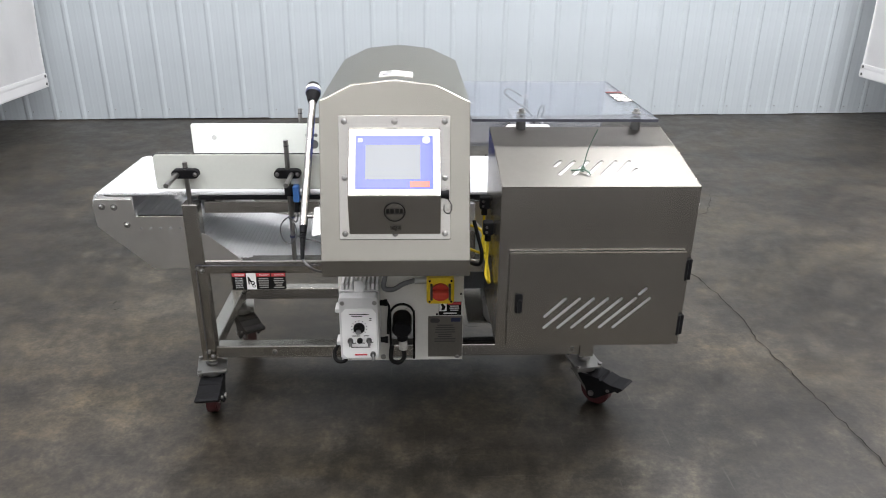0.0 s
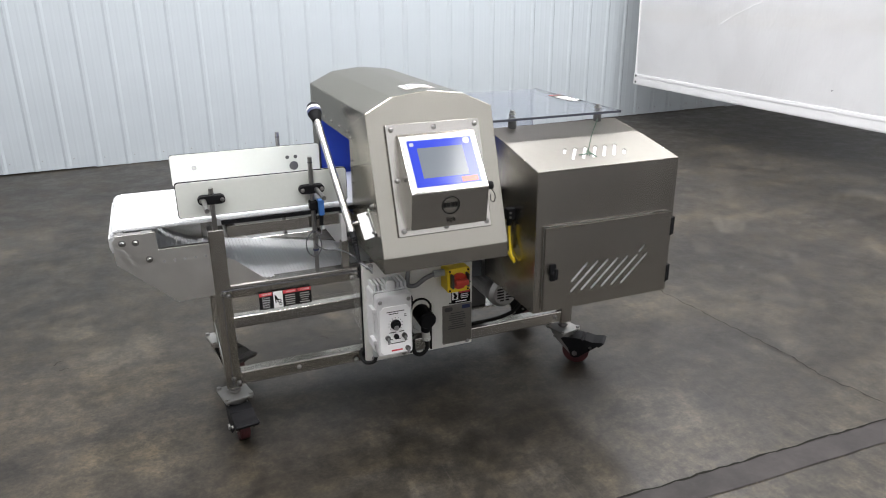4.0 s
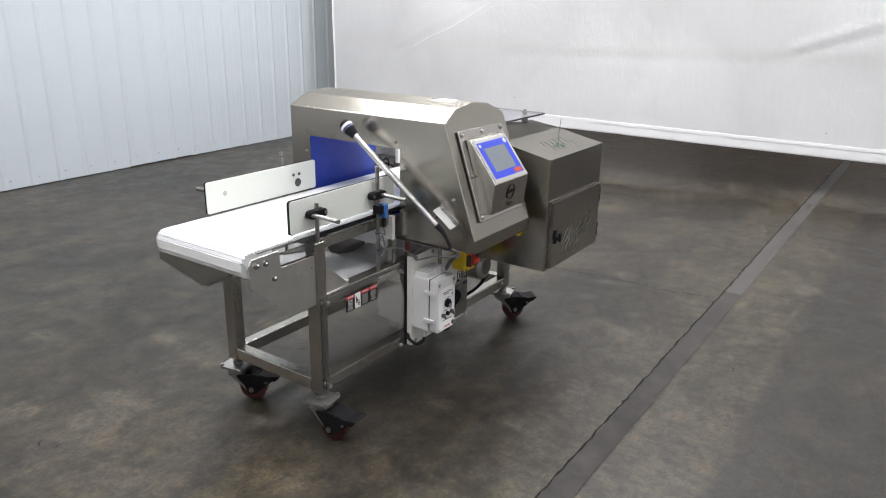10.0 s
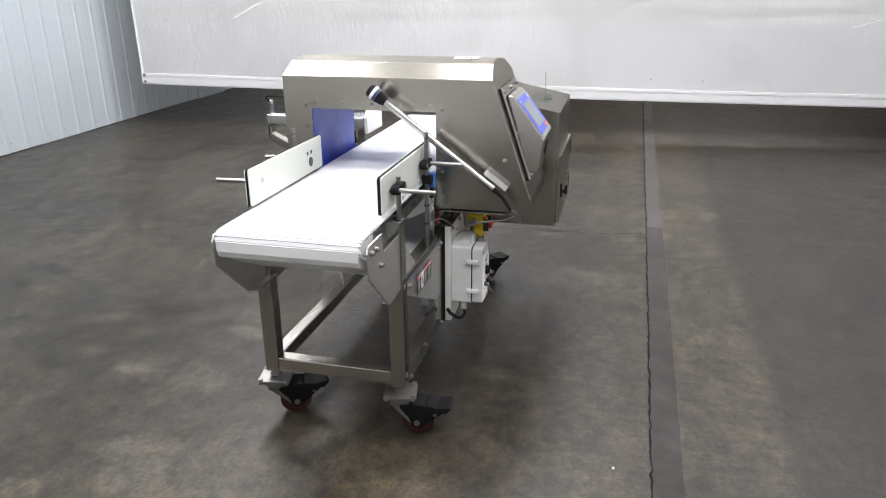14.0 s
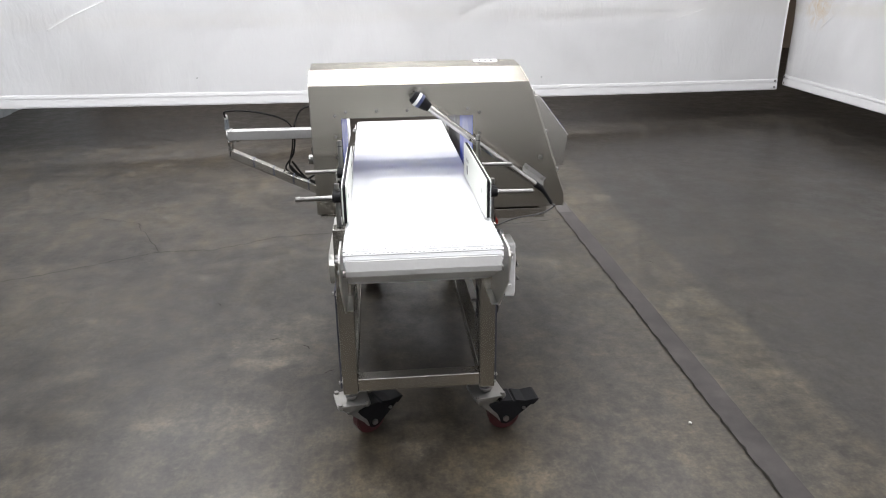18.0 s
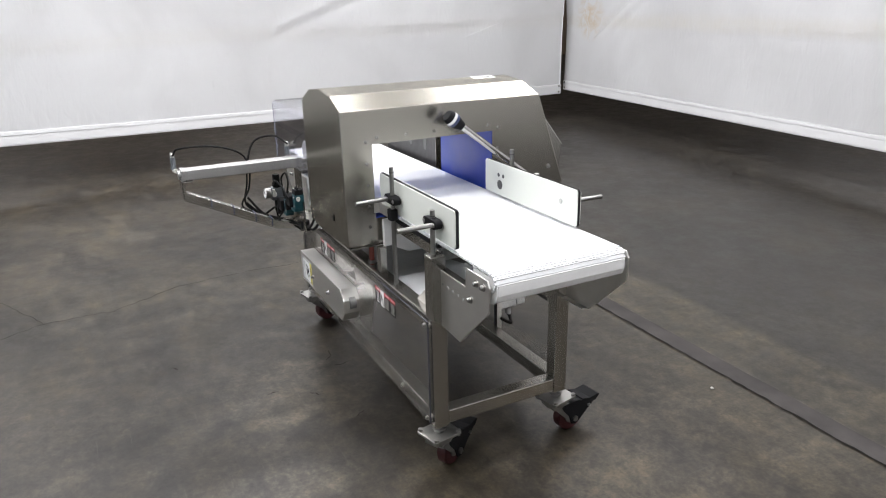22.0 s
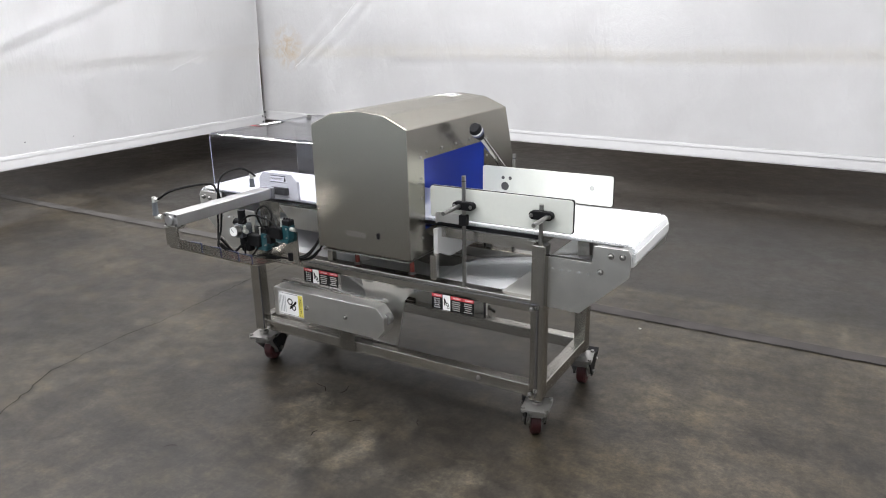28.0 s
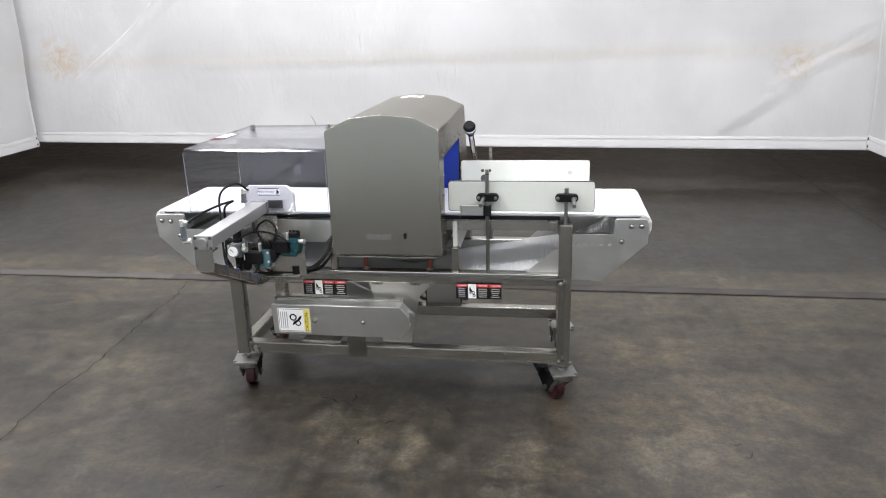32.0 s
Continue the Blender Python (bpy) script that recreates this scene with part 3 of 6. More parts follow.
def crack(pts, width, seed, stray=0.014, mat=None):
    """A thin wandering crack on the floor."""
    rnd = random.Random(seed)
    line = [Vector((x, y)) for x, y in pts]
    fine = []
    for a, b in zip(line, line[1:]):
        k = max(2, int((b - a).length / 0.03))
        for i in range(k):
            side = (b - a).normalized().orthogonal()
            fine.append(a.lerp(b, i / k) + side * rnd.uniform(-stray, stray))
    fine.append(line[-1])
    bm = bmesh.new()
    rows = []
    for i, p in enumerate(fine):
        w = width * rnd.uniform(0.4, 1.3) * (0.5 if i in (0, len(fine) - 1) else 1)
        side = (fine[min(i + 1, len(fine) - 1)] - fine[max(i - 1, 0)]).normalized().orthogonal() * w / 2
        rows.append((bm.verts.new((*(p + side), 0.0044)), bm.verts.new((*(p - side), 0.0044))))
    for a, b in zip(rows, rows[1:]):
        bm.faces.new((a[0], a[1], b[1], b[0]))
    return part("crack", bm, mat or CRACK, floor)


crack([(-6 + 0.25 * k, 1.5635 - 0.00235 * k) for k in range(76)], 0.0085, 11, 0.0045)
crack([(1.55, 1.52), (1.49, 1.80), (1.50, 2.05), (1.47, 2.30), (1.46, 2.53), (1.43, 2.75), (1.45, 3.0), (1.44, 3.18), (1.40, 3.45), (1.35, 3.52), (1.21, 3.78), (1.22, 4.10), (1.10, 4.32), (0.87, 4.76), (0.75, 5.3)], 0.0048, 3, 0.009)
crack([(1.22, 4.12), (1.40, 4.20), (1.66, 4.34), (1.84, 4.42), (2.0, 4.8)], 0.0036, 4, 0.009)
crack([(-3.24, -3.6), (-3.24, 0.3)], 0.006, 7, 0.003)
# short gouges in the surface
for k, (gx, gy, ga, gl) in enumerate(((-1.50, 3.21, 200, 0.05), (-1.47, 3.12, 160, 0.04), (0.125, 2.96, 310, 0.09), (0.36, 3.57, 20, 0.05), (-0.05, 3.22, 70, 0.05), (-0.16, 3.08, 15, 0.05), (-0.36, 2.96, 100, 0.05), (0.06, 2.94, 250, 0.07), (0.66, 1.19, 10, 0.06), (-1.02, 4.08, 80, 0.05))):
    ga = radians(ga)
    crack([(gx, gy), (gx + gl * 0.5 * math.cos(ga), gy + gl * 0.5 * math.sin(ga)), (gx + gl * math.cos(ga + 0.4), gy + gl * math.sin(ga + 0.4))], 0.0045, 30 + k, 0.003, GOUGE)
crack([(-3.35, 6.48), (-3.6, 6.2), (-3.9, 5.7), (-4.3, 5.2)], 0.005, 6)

chip = tagged(part("debris_chip", ball(bmesh.new(), (-0.899, 1.638, 0.004), 0.007, (1.2, 0.8, 0.6), 8), PALE), "small pale chip of debris on the floor", "debris")

# profiled wall sheets on the north side
WALL_TURN = math.atan(0.045)
north = thing("wall_north", (0, 7.24, 0), "pale blue-white ribbed metal wall sheets", "wall", kind="structure")
PANEL = 0.768
bm = bmesh.new()
outline = []
for k in range(3):
    u = k * 0.256
    outline += [(u, 0.0), (u + 0.020, -0.009), (u + 0.040, -0.009), (u + 0.060, 0.0), (u + 0.112, 0.0), (u + 0.120, -0.0006), (u + 0.132, -0.0006), (u + 0.140, 0.0), (u + 0.178, 0.0), (u + 0.186, -0.0006), (u + 0.198, -0.0006), (u + 0.206, 0.0)]
outline.append((PANEL, 0.0))
lo = [bm.verts.new((u, v, 0.02)) for u, v in outline]
hi = [bm.verts.new((u, v, 4.9)) for u, v in outline]
for i in range(len(outline) - 1):
    bm.faces.new((lo[i], lo[i + 1], hi[i + 1], hi[i]))
data = bpy.data.meshes.new("wall_sheet")
bm.to_mesh(data)
bm.free()
data.materials.append(WALL)
turn = Matrix.Rotation(WALL_TURN, 4, "Z")
screw = bmesh.new()
for k in range(3):
    rod(screw, (0.084 + k * 0.256, 0.0, 0.0), (0.084 + k * 0.256, -0.008, 0), 0.006, 8)
screw_data = bpy.data.meshes.new("wall_screw")
screw.to_mesh(screw_data)
screw.free()
screw_data.materials.append(ZINC)
for i in range(-12, 13):
    sheet = new("wall_sheet", data)
    sheet.parent = north
    sheet.matrix_local = turn @ pose(i * PANEL, 0.0012 * (i % 2), random.uniform(-0.018, -0.006))
    row = new("wall_screw", screw_data)
    row.parent = sheet
    row.location = (0, 0, 0.10 + random.uniform(-0.01, 0.01))


def curtain(name, a, b, za, zb, label, waves, sag=0.0, folds=(), mat=None, creases=(), marks=()):
    """A hanging vinyl sheet from a to b with a hemmed, weighted lower edge at heights za, zb."""
    a, b = Vector((*a, 0)), Vector((*b, 0))
    ob = thing(name, ((a + b) / 2)[:], label, "curtain", kind="structure")
    size = (b - a).length
    along = (b - a).normalized()
    side = Vector((-along.y, along.x, 0))
    n, m = 240, 90
    rnd = random.Random(name)
    phase = [rnd.uniform(0, 6.28) for _ in range(6)]

    def low_edge(s):
        return za + (zb - za) * s - 4 * sag * s * (1 - s) + 0.115

    def on_sheet(s, z, off=0.0):
        h = z - low_edge(s)
        d = waves * (math.sin(s * 31 + phase[0] + h * 0.7) * 0.5 + math.sin(s * 67 + phase[1] - h) * 0.25)
        d += waves * 0.9 * math.sin(h * 2.1 + phase[2] + math.sin(s * 9 + phase[3]) * 1.5) * min(1, h)
        d *= min(1.0, 0.15 + h)
        for s0, z0, s1, z1, deep, wide in folds:
            # a crease between two points of the sheet
            u, v = (s1 - s0) * size, z1 - z0
            k = ((s - s0) * size * u + (z - z0) * v) / (u * u + v * v)
            if -0.1 < k < 1.1:
                away = ((s - s0) * size * v - (z - z0) * u) / math.hypot(u, v)
                d += deep * math.exp(-(away / wide) ** 2) * (away / wide) * 2
        p = a.lerp(b, s) + side * (d + off)
        return (p.x, p.y, z)

    bm = bmesh.new()
    grid = []
    for j in range(m + 1):
        grid.append([bm.verts.new(on_sheet(i / n, low_edge(i / n) + (4.85 - low_edge(i / n)) * (j / m) ** 1.3)) for i in range(n + 1)])
    for r0, r1 in zip(grid, grid[1:]):
        for i in range(n):
            bm.faces.new((r0[i], r0[i + 1], r1[i + 1], r1[i])).smooth = True
    bmesh.ops.solidify(bm, geom=bm.faces[:], thickness=0.003)
    part("vinyl_sheet", bm, mat or VINYL, ob)
    for r, line in creases:
        bm = bmesh.new()
        for (s0, z0), (s1, z1) in zip(line, line[1:]):
            hose(bm, [on_sheet(s0 + (s1 - s0) * k / 6, z0 + (z1 - z0) * k / 6) for k in range(7)], r, 3, 8)
        part("crease", bm, mat or VINYL, ob)
    for s0, z0 in marks:
        bm = bmesh.new()
        c, d = Vector(on_sheet(s0, z0)), along * 0.008
        rod(bm, c - side * 0.004, c + side * 0.004, 0.0065, 9)
        ball(bm, c + d + Vector((0, 0, 0.004)), 0.005, (1, 1, 0.7), 8)
        part("stain", bm, GREY, ob, "small dark spot")
    # hem pocket, its seam and the weight bar in it
    bm = bmesh.new()
    for (d0, d1, z0, z1) in ((-0.008, 0.008, 0.0, 0.014), (-0.013, 0.013, 0.011, 0.080), (-0.005, 0.005, 0.078, 0.095), (-0.011, 0.011, 0.092, 0.120)):
        ring = []
        for i in range(17):
            s = i / 16
            p, zz = a.lerp(b, s), za + (zb - za) * s - 4 * sag * s * (1 - s)
            ring.append([bm.verts.new((*(p + side * d).xy, zz + h)) for d, h in ((d0, z0), (d1, z0), (d1 * 0.7, z1), (d0 * 0.7, z1))])
        for r0, r1 in zip(ring, ring[1:]):
            for k in range(4):
                bm.faces.new((r0[k], r0[(k + 1) % 4], r1[(k + 1) % 4], r1[k]))
        bm.faces.new(ring[0])
        bm.faces.new(ring[-1][::-1])
    part("hem", bm, HEM, ob, "stiff white hem with a weight bar")
    for s, zz in ((0.004, za), (0.996, zb)):
        for dz in (0.03, 0.100):
            p = a.lerp(b, s)
            for way in (1, -1):
                bolt(ob, (p + side * way * 0.014 + Vector((0, 0, zz + dz)))[:], side * way, 0.009, 0.005, DARK, "eyelet")
    return ob


curtain("curtain_east", (4.24, 6.98), (5.14, -1.95), 0.465, 0.315, "white vinyl curtain hanging short of the floor", 0.03, 0.018,
        ((0.118, 1.20, 0.30, 1.95, 0.007, 0.03), (0.60, 1.35, 0.85, 2.1, 0.012, 0.05), (0.30, 1.18, 0.75, 1.26, 0.003, 0.07), (0.70, 1.20, 0.98, 1.30, 0.008, 0.04)),
        None, ((0.0045, ((0.130, 1.17), (0.158, 1.30), (0.19, 1.42), (0.29, 1.95))), (0.0022, ((0.825, 1.08), (0.86, 1.17), (0.905, 1.285)))), ((0.274, 0.676), (0.62, 0.576), (0.677, 0.56)))
curtain("curtain_south", (5.30, -2.125), (-3.70, -1.454), 0.342, 0.330, "white wrinkled vinyl curtain with rust stains", 0.04, 0.0,
        ((0.082, 1.12, 0.185, 1.88, 0.006, 0.04), (0.095, 1.2, 0.22, 2.0, 0.010, 0.045), (0.12, 1.2, 0.26, 2.05, 0.009, 0.05), (0.90, 0.9, 0.985, 1.25, 0.010, 0.045), (0.92, 1.1, 0.985, 1.45, 0.010, 0.04), (0.86, 0.5, 0.93, 0.95, 0.009, 0.08), (0.3, 1.16, 0.8, 1.24, 0.006, 0.05)), VINYL_RUSTY,
        ((0.005, ((0.072, 1.04), (0.105, 1.24), (0.149, 1.504), (0.20, 1.85))),))
curtain("curtain_west", (-3.655, -1.43), (-3.46, 6.85), 0.345, 0.368, "white vinyl curtain with a hemmed lower edge", 0.03)


# ---- conveyor stand ----
stand = thing("conveyor_stand", (-0.14, 2.625, 0.0), "brushed stainless steel tube stand on four braked casters", "stand")
TUBE = 0.052
LEGX, LEGY = (-0.865, 0.530), (2.360, 2.838)
for ix, x in enumerate(LEGX):
    for y in LEGY:
        bm = box(bmesh.new(), x, x + TUBE, y, y + TUBE, 0.185, 0.795 if ix == 0 else 0.590, 0.004)
        part("leg", bm, STEEL_V, stand)
for y in (LEGY[0], LEGY[1]):
    part("upper_rail", box(bmesh.new(), LEGX[0] + TUBE, LEGX[1], y + 0.001, y + TUBE - 0.001, 0.538, 0.588, 0.004), STEEL, stand)
    part("lower_rail", box(bmesh.new(), LEGX[0] + TUBE, LEGX[1], y + 0.001, y + TUBE - 0.001, 0.195, 0.245, 0.004), STEEL, stand)
for x in LEGX:
    part("cross_rail", box(bmesh.new(), x + 0.001, x + TUBE - 0.001, LEGY[0] + TUBE, LEGY[1], 0.195, 0.245, 0.004), STEEL_Y, stand)
part("cross_rail", box(bmesh.new(), 0.531, 0.581, LEGY[0] + TUBE, LEGY[1], 0.538, 0.588, 0.004), STEEL_Y, stand)
# pillars that carry the belt bed
for x in (-0.41, 0.10):
    for y in LEGY:
        part("pillar", box(bmesh.new(), x, x + 0.028, y + 0.012, y + 0.040, 0.588, 0.690, 0.003), STEEL_V, stand)
for x, z in ((-0.839, 0.560), (-0.839, 0.225), (-0.60, 0.222), (0.50, 0.222)):
    bolt(stand, (x, 2.891, z), (0, 1, 0), 0.006, 0.006)
    bolt(stand, (x, 2.359, z), (0, -1, 0), 0.006, 0.006)


def caster_meshes():
    """The meshes of one caster at the origin, its wheel trailing along -y."""
    made = {}

    def keep(name, bm, mat):
        for v in bm.verts:
            if name in ("wheel", "axle"):
                v.co = (v.co.x * 1.2, -0.064 + (v.co.y + 0.044) * 1.14, 0.0577 + (v.co.z - 0.0505) * 1.14)
            elif name in ("caster", "brake_pedal", "pedal_pin"):
                v.co = (v.co.x * 1.2, v.co.y * 1.32, v.co.z + 0.008 * (0.15 - v.co.z) / 0.1)
            elif name == "mounting_plate":
                v.co = (v.co.x * 1.02, v.co.y * 1.0, v.co.z)
        data = bpy.data.meshes.new(name)
        bmesh.ops.recalc_face_normals(bm, faces=bm.faces)
        bm.to_mesh(data)
        bm.free()
        data.materials.append(mat)
        made[name] = data

    bm = bmesh.new()
    prism(bm, rounded(-0.052, 0.052, -0.058, 0.058, 0.010), "z", 0.150, 0.158, 0.001)
    keep("mounting_plate", bm, ZINC)
    bm = bmesh.new()
    rod(bm, (0, 0, 0.143), (0, 0, 0.160), 0.0065, 8)
    rod(bm, (0, 0, 0.158), (0, 0, 0.166), 0.0085, 6, smooth=False)
    keep("plate_bolt", bm, ZINC)
    bm = bmesh.new()
    rod(bm, (0, 0, 0.158), (0, 0, 0.187), 0.014, 14)
    rod(bm, (0, 0, 0.163), (0, 0, 0.172), 0.021, 6, smooth=False)
    rod(bm, (0, 0, 0.172), (0, 0, 0.175), 0.024, 14)
    keep("stem_nut", bm, ZINC)
    bm = bmesh.new()
    rod(bm, (0, 0, 0.128), (0, 0, 0.150), 0.036, 20)
    rod(bm, (0, 0, 0.118), (0, 0, 0.130), 0.031, 20)
    for s in (-1, 1):
        x0, x1 = sorted((s * 0.026, s * 0.030))
        prism(bm, [(0.026, 0.126), (-0.030, 0.126), (-0.052, 0.075), (-0.058, 0.048), (-0.044, 0.038), (-0.030, 0.044), (0.010, 0.100)], "x", x0, x1)
    box(bm, -0.030, 0.030, -0.030, 0.026, 0.116, 0.122)
    keep("caster", bm, ZINC)
    bm = bmesh.new()
    for (r, h) in ((0.0505, 0.0125), (0.0475, 0.0155)):
        rod(bm, (-h, -0.044, 0.0505), (h, -0.044, 0.0505), r, 32)
    keep("wheel", bm, RED)
    bm = bmesh.new()
    rod(bm, (-0.019, -0.044, 0.0505), (0.019, -0.044, 0.0505), 0.024, 20)
    rod(bm, (-0.034, -0.044, 0.0505), (0.034, -0.044, 0.0505), 0.0065, 8)
    for s in (-1, 1):
        rod(bm, (s * 0.034, -0.044, 0.0505), (s * 0.040, -0.044, 0.0505), 0.010, 6, smooth=False)
    keep("axle", bm, CHROME)
    bm = bmesh.new()
    side = [(0.000, 0.116), (-0.030, 0.124), (-0.085, 0.120), (-0.122, 0.104), (-0.118, 0.096), (-0.098, 0.074), (-0.078, 0.050), (-0.062, 0.030), (-0.048, 0.024), (-0.036, 0.030), (-0.032, 0.048), (-0.026, 0.070), (-0.012, 0.092)]
    for s in (-1, 1):
        x0, x1 = sorted((s * 0.0305, s * 0.0345))
        prism(bm, side, "x", x0, x1, 0.0014)
    prism(bm, [(-0.004, 0.120), (-0.040, 0.128), (-0.068, 0.126), (-0.070, 0.121), (-0.074, 0.121), (-0.076, 0.126), (-0.104, 0.117), (-0.134, 0.122), (-0.142, 0.118), (-0.126, 0.095), (-0.100, 0.106), (-0.060, 0.115), (-0.004, 0.110)], "x", -0.034, 0.034, 0.0014)
    keep("brake_pedal", bm, BLACK)
    bm = bmesh.new()
    rod(bm, (-0.040, -0.098, 0.090), (0.040, -0.098, 0.090), 0.005, 8)
    keep("pedal_pin", bm, CHROME)
    return made


CASTER = caster_meshes()
for x, y, turn_by in ((-0.839, 2.386, 6), (-0.839, 2.864, 30), (0.556, 2.386, 48), (0.556, 2.864, 14)):
    holder = new("caster", CASTER["caster"])
    holder.parent = stand
    holder.matrix_local = Matrix.Translation(-BASE[stand.name]) @ pose(x, y, 0, 0, 0, turn_by)
    for name, data in CASTER.items():
        if name == "caster":
            continue
        fixed = pose(0, 0, 0, 0, 0, 12 - turn_by) if name in ("mounting_plate", "plate_bolt", "stem_nut") else Matrix()
        spots = [(sx, sy) for sx in (-0.044, 0.044) for sy in (-0.047, 0.047)] if name == "plate_bolt" else [(0, 0)]
        for sx, sy in spots:
            piece = new(name, data)
            piece.parent = holder
            piece.matrix_local = fixed @ pose(sx, sy, 0)

# ---- belt conveyor ----
belt = thing("belt_conveyor", (-0.14, 2.625, 0.545), "white modular plastic conveyor belt with stainless end plates", "conveyor")
Y0, Y1 = 2.392, 2.838
XL, XR, ZT = -1.136, 0.876, 0.828
PITCH = 0.0135


def link_mesh():
    """One row of the belt: a ribbed bar with toothed ends, along y."""
    bm = bmesh.new()
    prof = [(-0.00673, 0.0), (-0.00673, 0.0058), (-0.0052, 0.0072), (0.0052, 0.0072), (0.00673, 0.0058), (0.00673, 0.0), (0.0046, -0.0013), (-0.0046, -0.0013)]
    prism(bm, [(u, v - 0.0072) for u, v in prof], "y", Y0 - 2.615, Y1 - 2.615)
    for y in (Y0 - 2.615, Y1 - 2.615):
        s = 1 if y > 0 else -1
        box(bm, -0.0054, 0.0022, *sorted((y, y + s * 0.005)), -0.0072, -0.001)
    data = bpy.data.meshes.new("belt_link")
    bmesh.ops.recalc_face_normals(bm, faces=bm.faces)
    bm.to_mesh(data)
    bm.free()
    data.materials.append(BELT)
    return data


def arc(cx, cz, r, a0, a1, n):
    return [(cx + r * math.cos(radians(a0 + (a1 - a0) * k / n)), cz + r * math.sin(radians(a0 + (a1 - a0) * k / n))) for k in range(n + 1)]


# the loop: carrying run, round each nose, and the slack return run to the drive
LOOP = [(x / 100, ZT) for x in range(-113, 88, 4)]
LOOP += arc(XR, ZT - 0.029, 0.029, 90, -60, 6)
SLACK = [(-0.24, 0.480), (-0.34, 0.525), (-0.45, 0.549), (-0.58, 0.568), (-0.71, 0.588), (-0.90, 0.618), (-1.00, 0.665), (-1.075, 0.735)]
LOOP += [(-0.26 - x, z) for x, z in SLACK[::-1]] + [(-0.13, 0.462)] + SLACK
LOOP += arc(XL, ZT - 0.029, 0.029, 240, 90, 6)
run = [Vector((x, 0, z)) for x, z in LOOP]
LINK = link_mesh()
belt_run = part("belt", box(bmesh.new(), -1.10, 0.82, Y0 + 0.006, Y1 - 0.006, ZT - 0.013, ZT - 0.0085), BELT, belt, "white plastic bed under the belt links")
gap = 0.0
for a, b in zip(run, run[1:]):
    length = (b - a).length
    d = gap
    while d < length:
        p = a + (b - a) * (d / length)
        way = (b - a).normalized()
        row = new("belt_link", LINK)
        row.parent = belt_run
        row.matrix_local = Matrix.Translation(p + Vector((0, 2.615, 0)) - BASE[belt.name]) @ Matrix.Rotation(-math.atan2(way.z, way.x), 4, "Y")
        d += PITCH
    gap = d - length
part("nose_bar", rod(bmesh.new(), (XL, Y0, ZT - 0.029), (XL, Y1, ZT - 0.029), 0.020, 16), WHITE, belt)
part("nose_bar", rod(bmesh.new(), (XR, Y0, ZT - 0.029), (XR, Y1, ZT - 0.029), 0.020, 16), WHITE, belt)
# white trough under each nose
for s, x in ((1, XL), (-1, XR)):
    bm = bmesh.new()
    prism(bm, [(x + s * u, v) for u, v in ((-0.0340, 0.799), (-0.0345, 0.768), (-0.028, 0.750), (0.0, 0.735), (0.03, 0.722), (0.10, 0.682), (0.10, 0.690), (0.03, 0.730), (0.0, 0.743), (-0.025, 0.757), (-0.0312, 0.768), (-0.0312, 0.799))], "y", Y0 + 0.004, Y1 - 0.004)
    part("nose_trough", bm, WHITE, belt)
    for y in (Y0 + 0.001, Y1 - 0.004):
        part("nose_cheek", prism(bmesh.new(), [(x + s * u, v) for u, v in ((-0.027, 0.806), (-0.0335, 0.790), (-0.0335, 0.768), (-0.027, 0.751), (0.0, 0.737), (0.03, 0.724), (0.10, 0.684), (0.10, 0.812), (-0.012, 0.812))], "y", y, y + 0.003), WHITE, belt)
    bm = bmesh.new()
    for a, shift in ((112, 0.0), (140, 0.006)):
        c, e = math.cos(radians(a)), math.sin(radians(a))
        px, pz = x + s * 0.0296 * c, ZT - 0.029 + 0.0296 * e
        for k in range(34):
            y = Y0 + 0.010 + shift + k * 0.0127
            box(bm, px - 0.0011, px + 0.0011, y, y + 0.0072, pz - 0.0011, pz + 0.0011)
    tagged(part("hinge_gap", bm, GREY, belt, "rows of small dark hinge gaps"), kind="stuff")
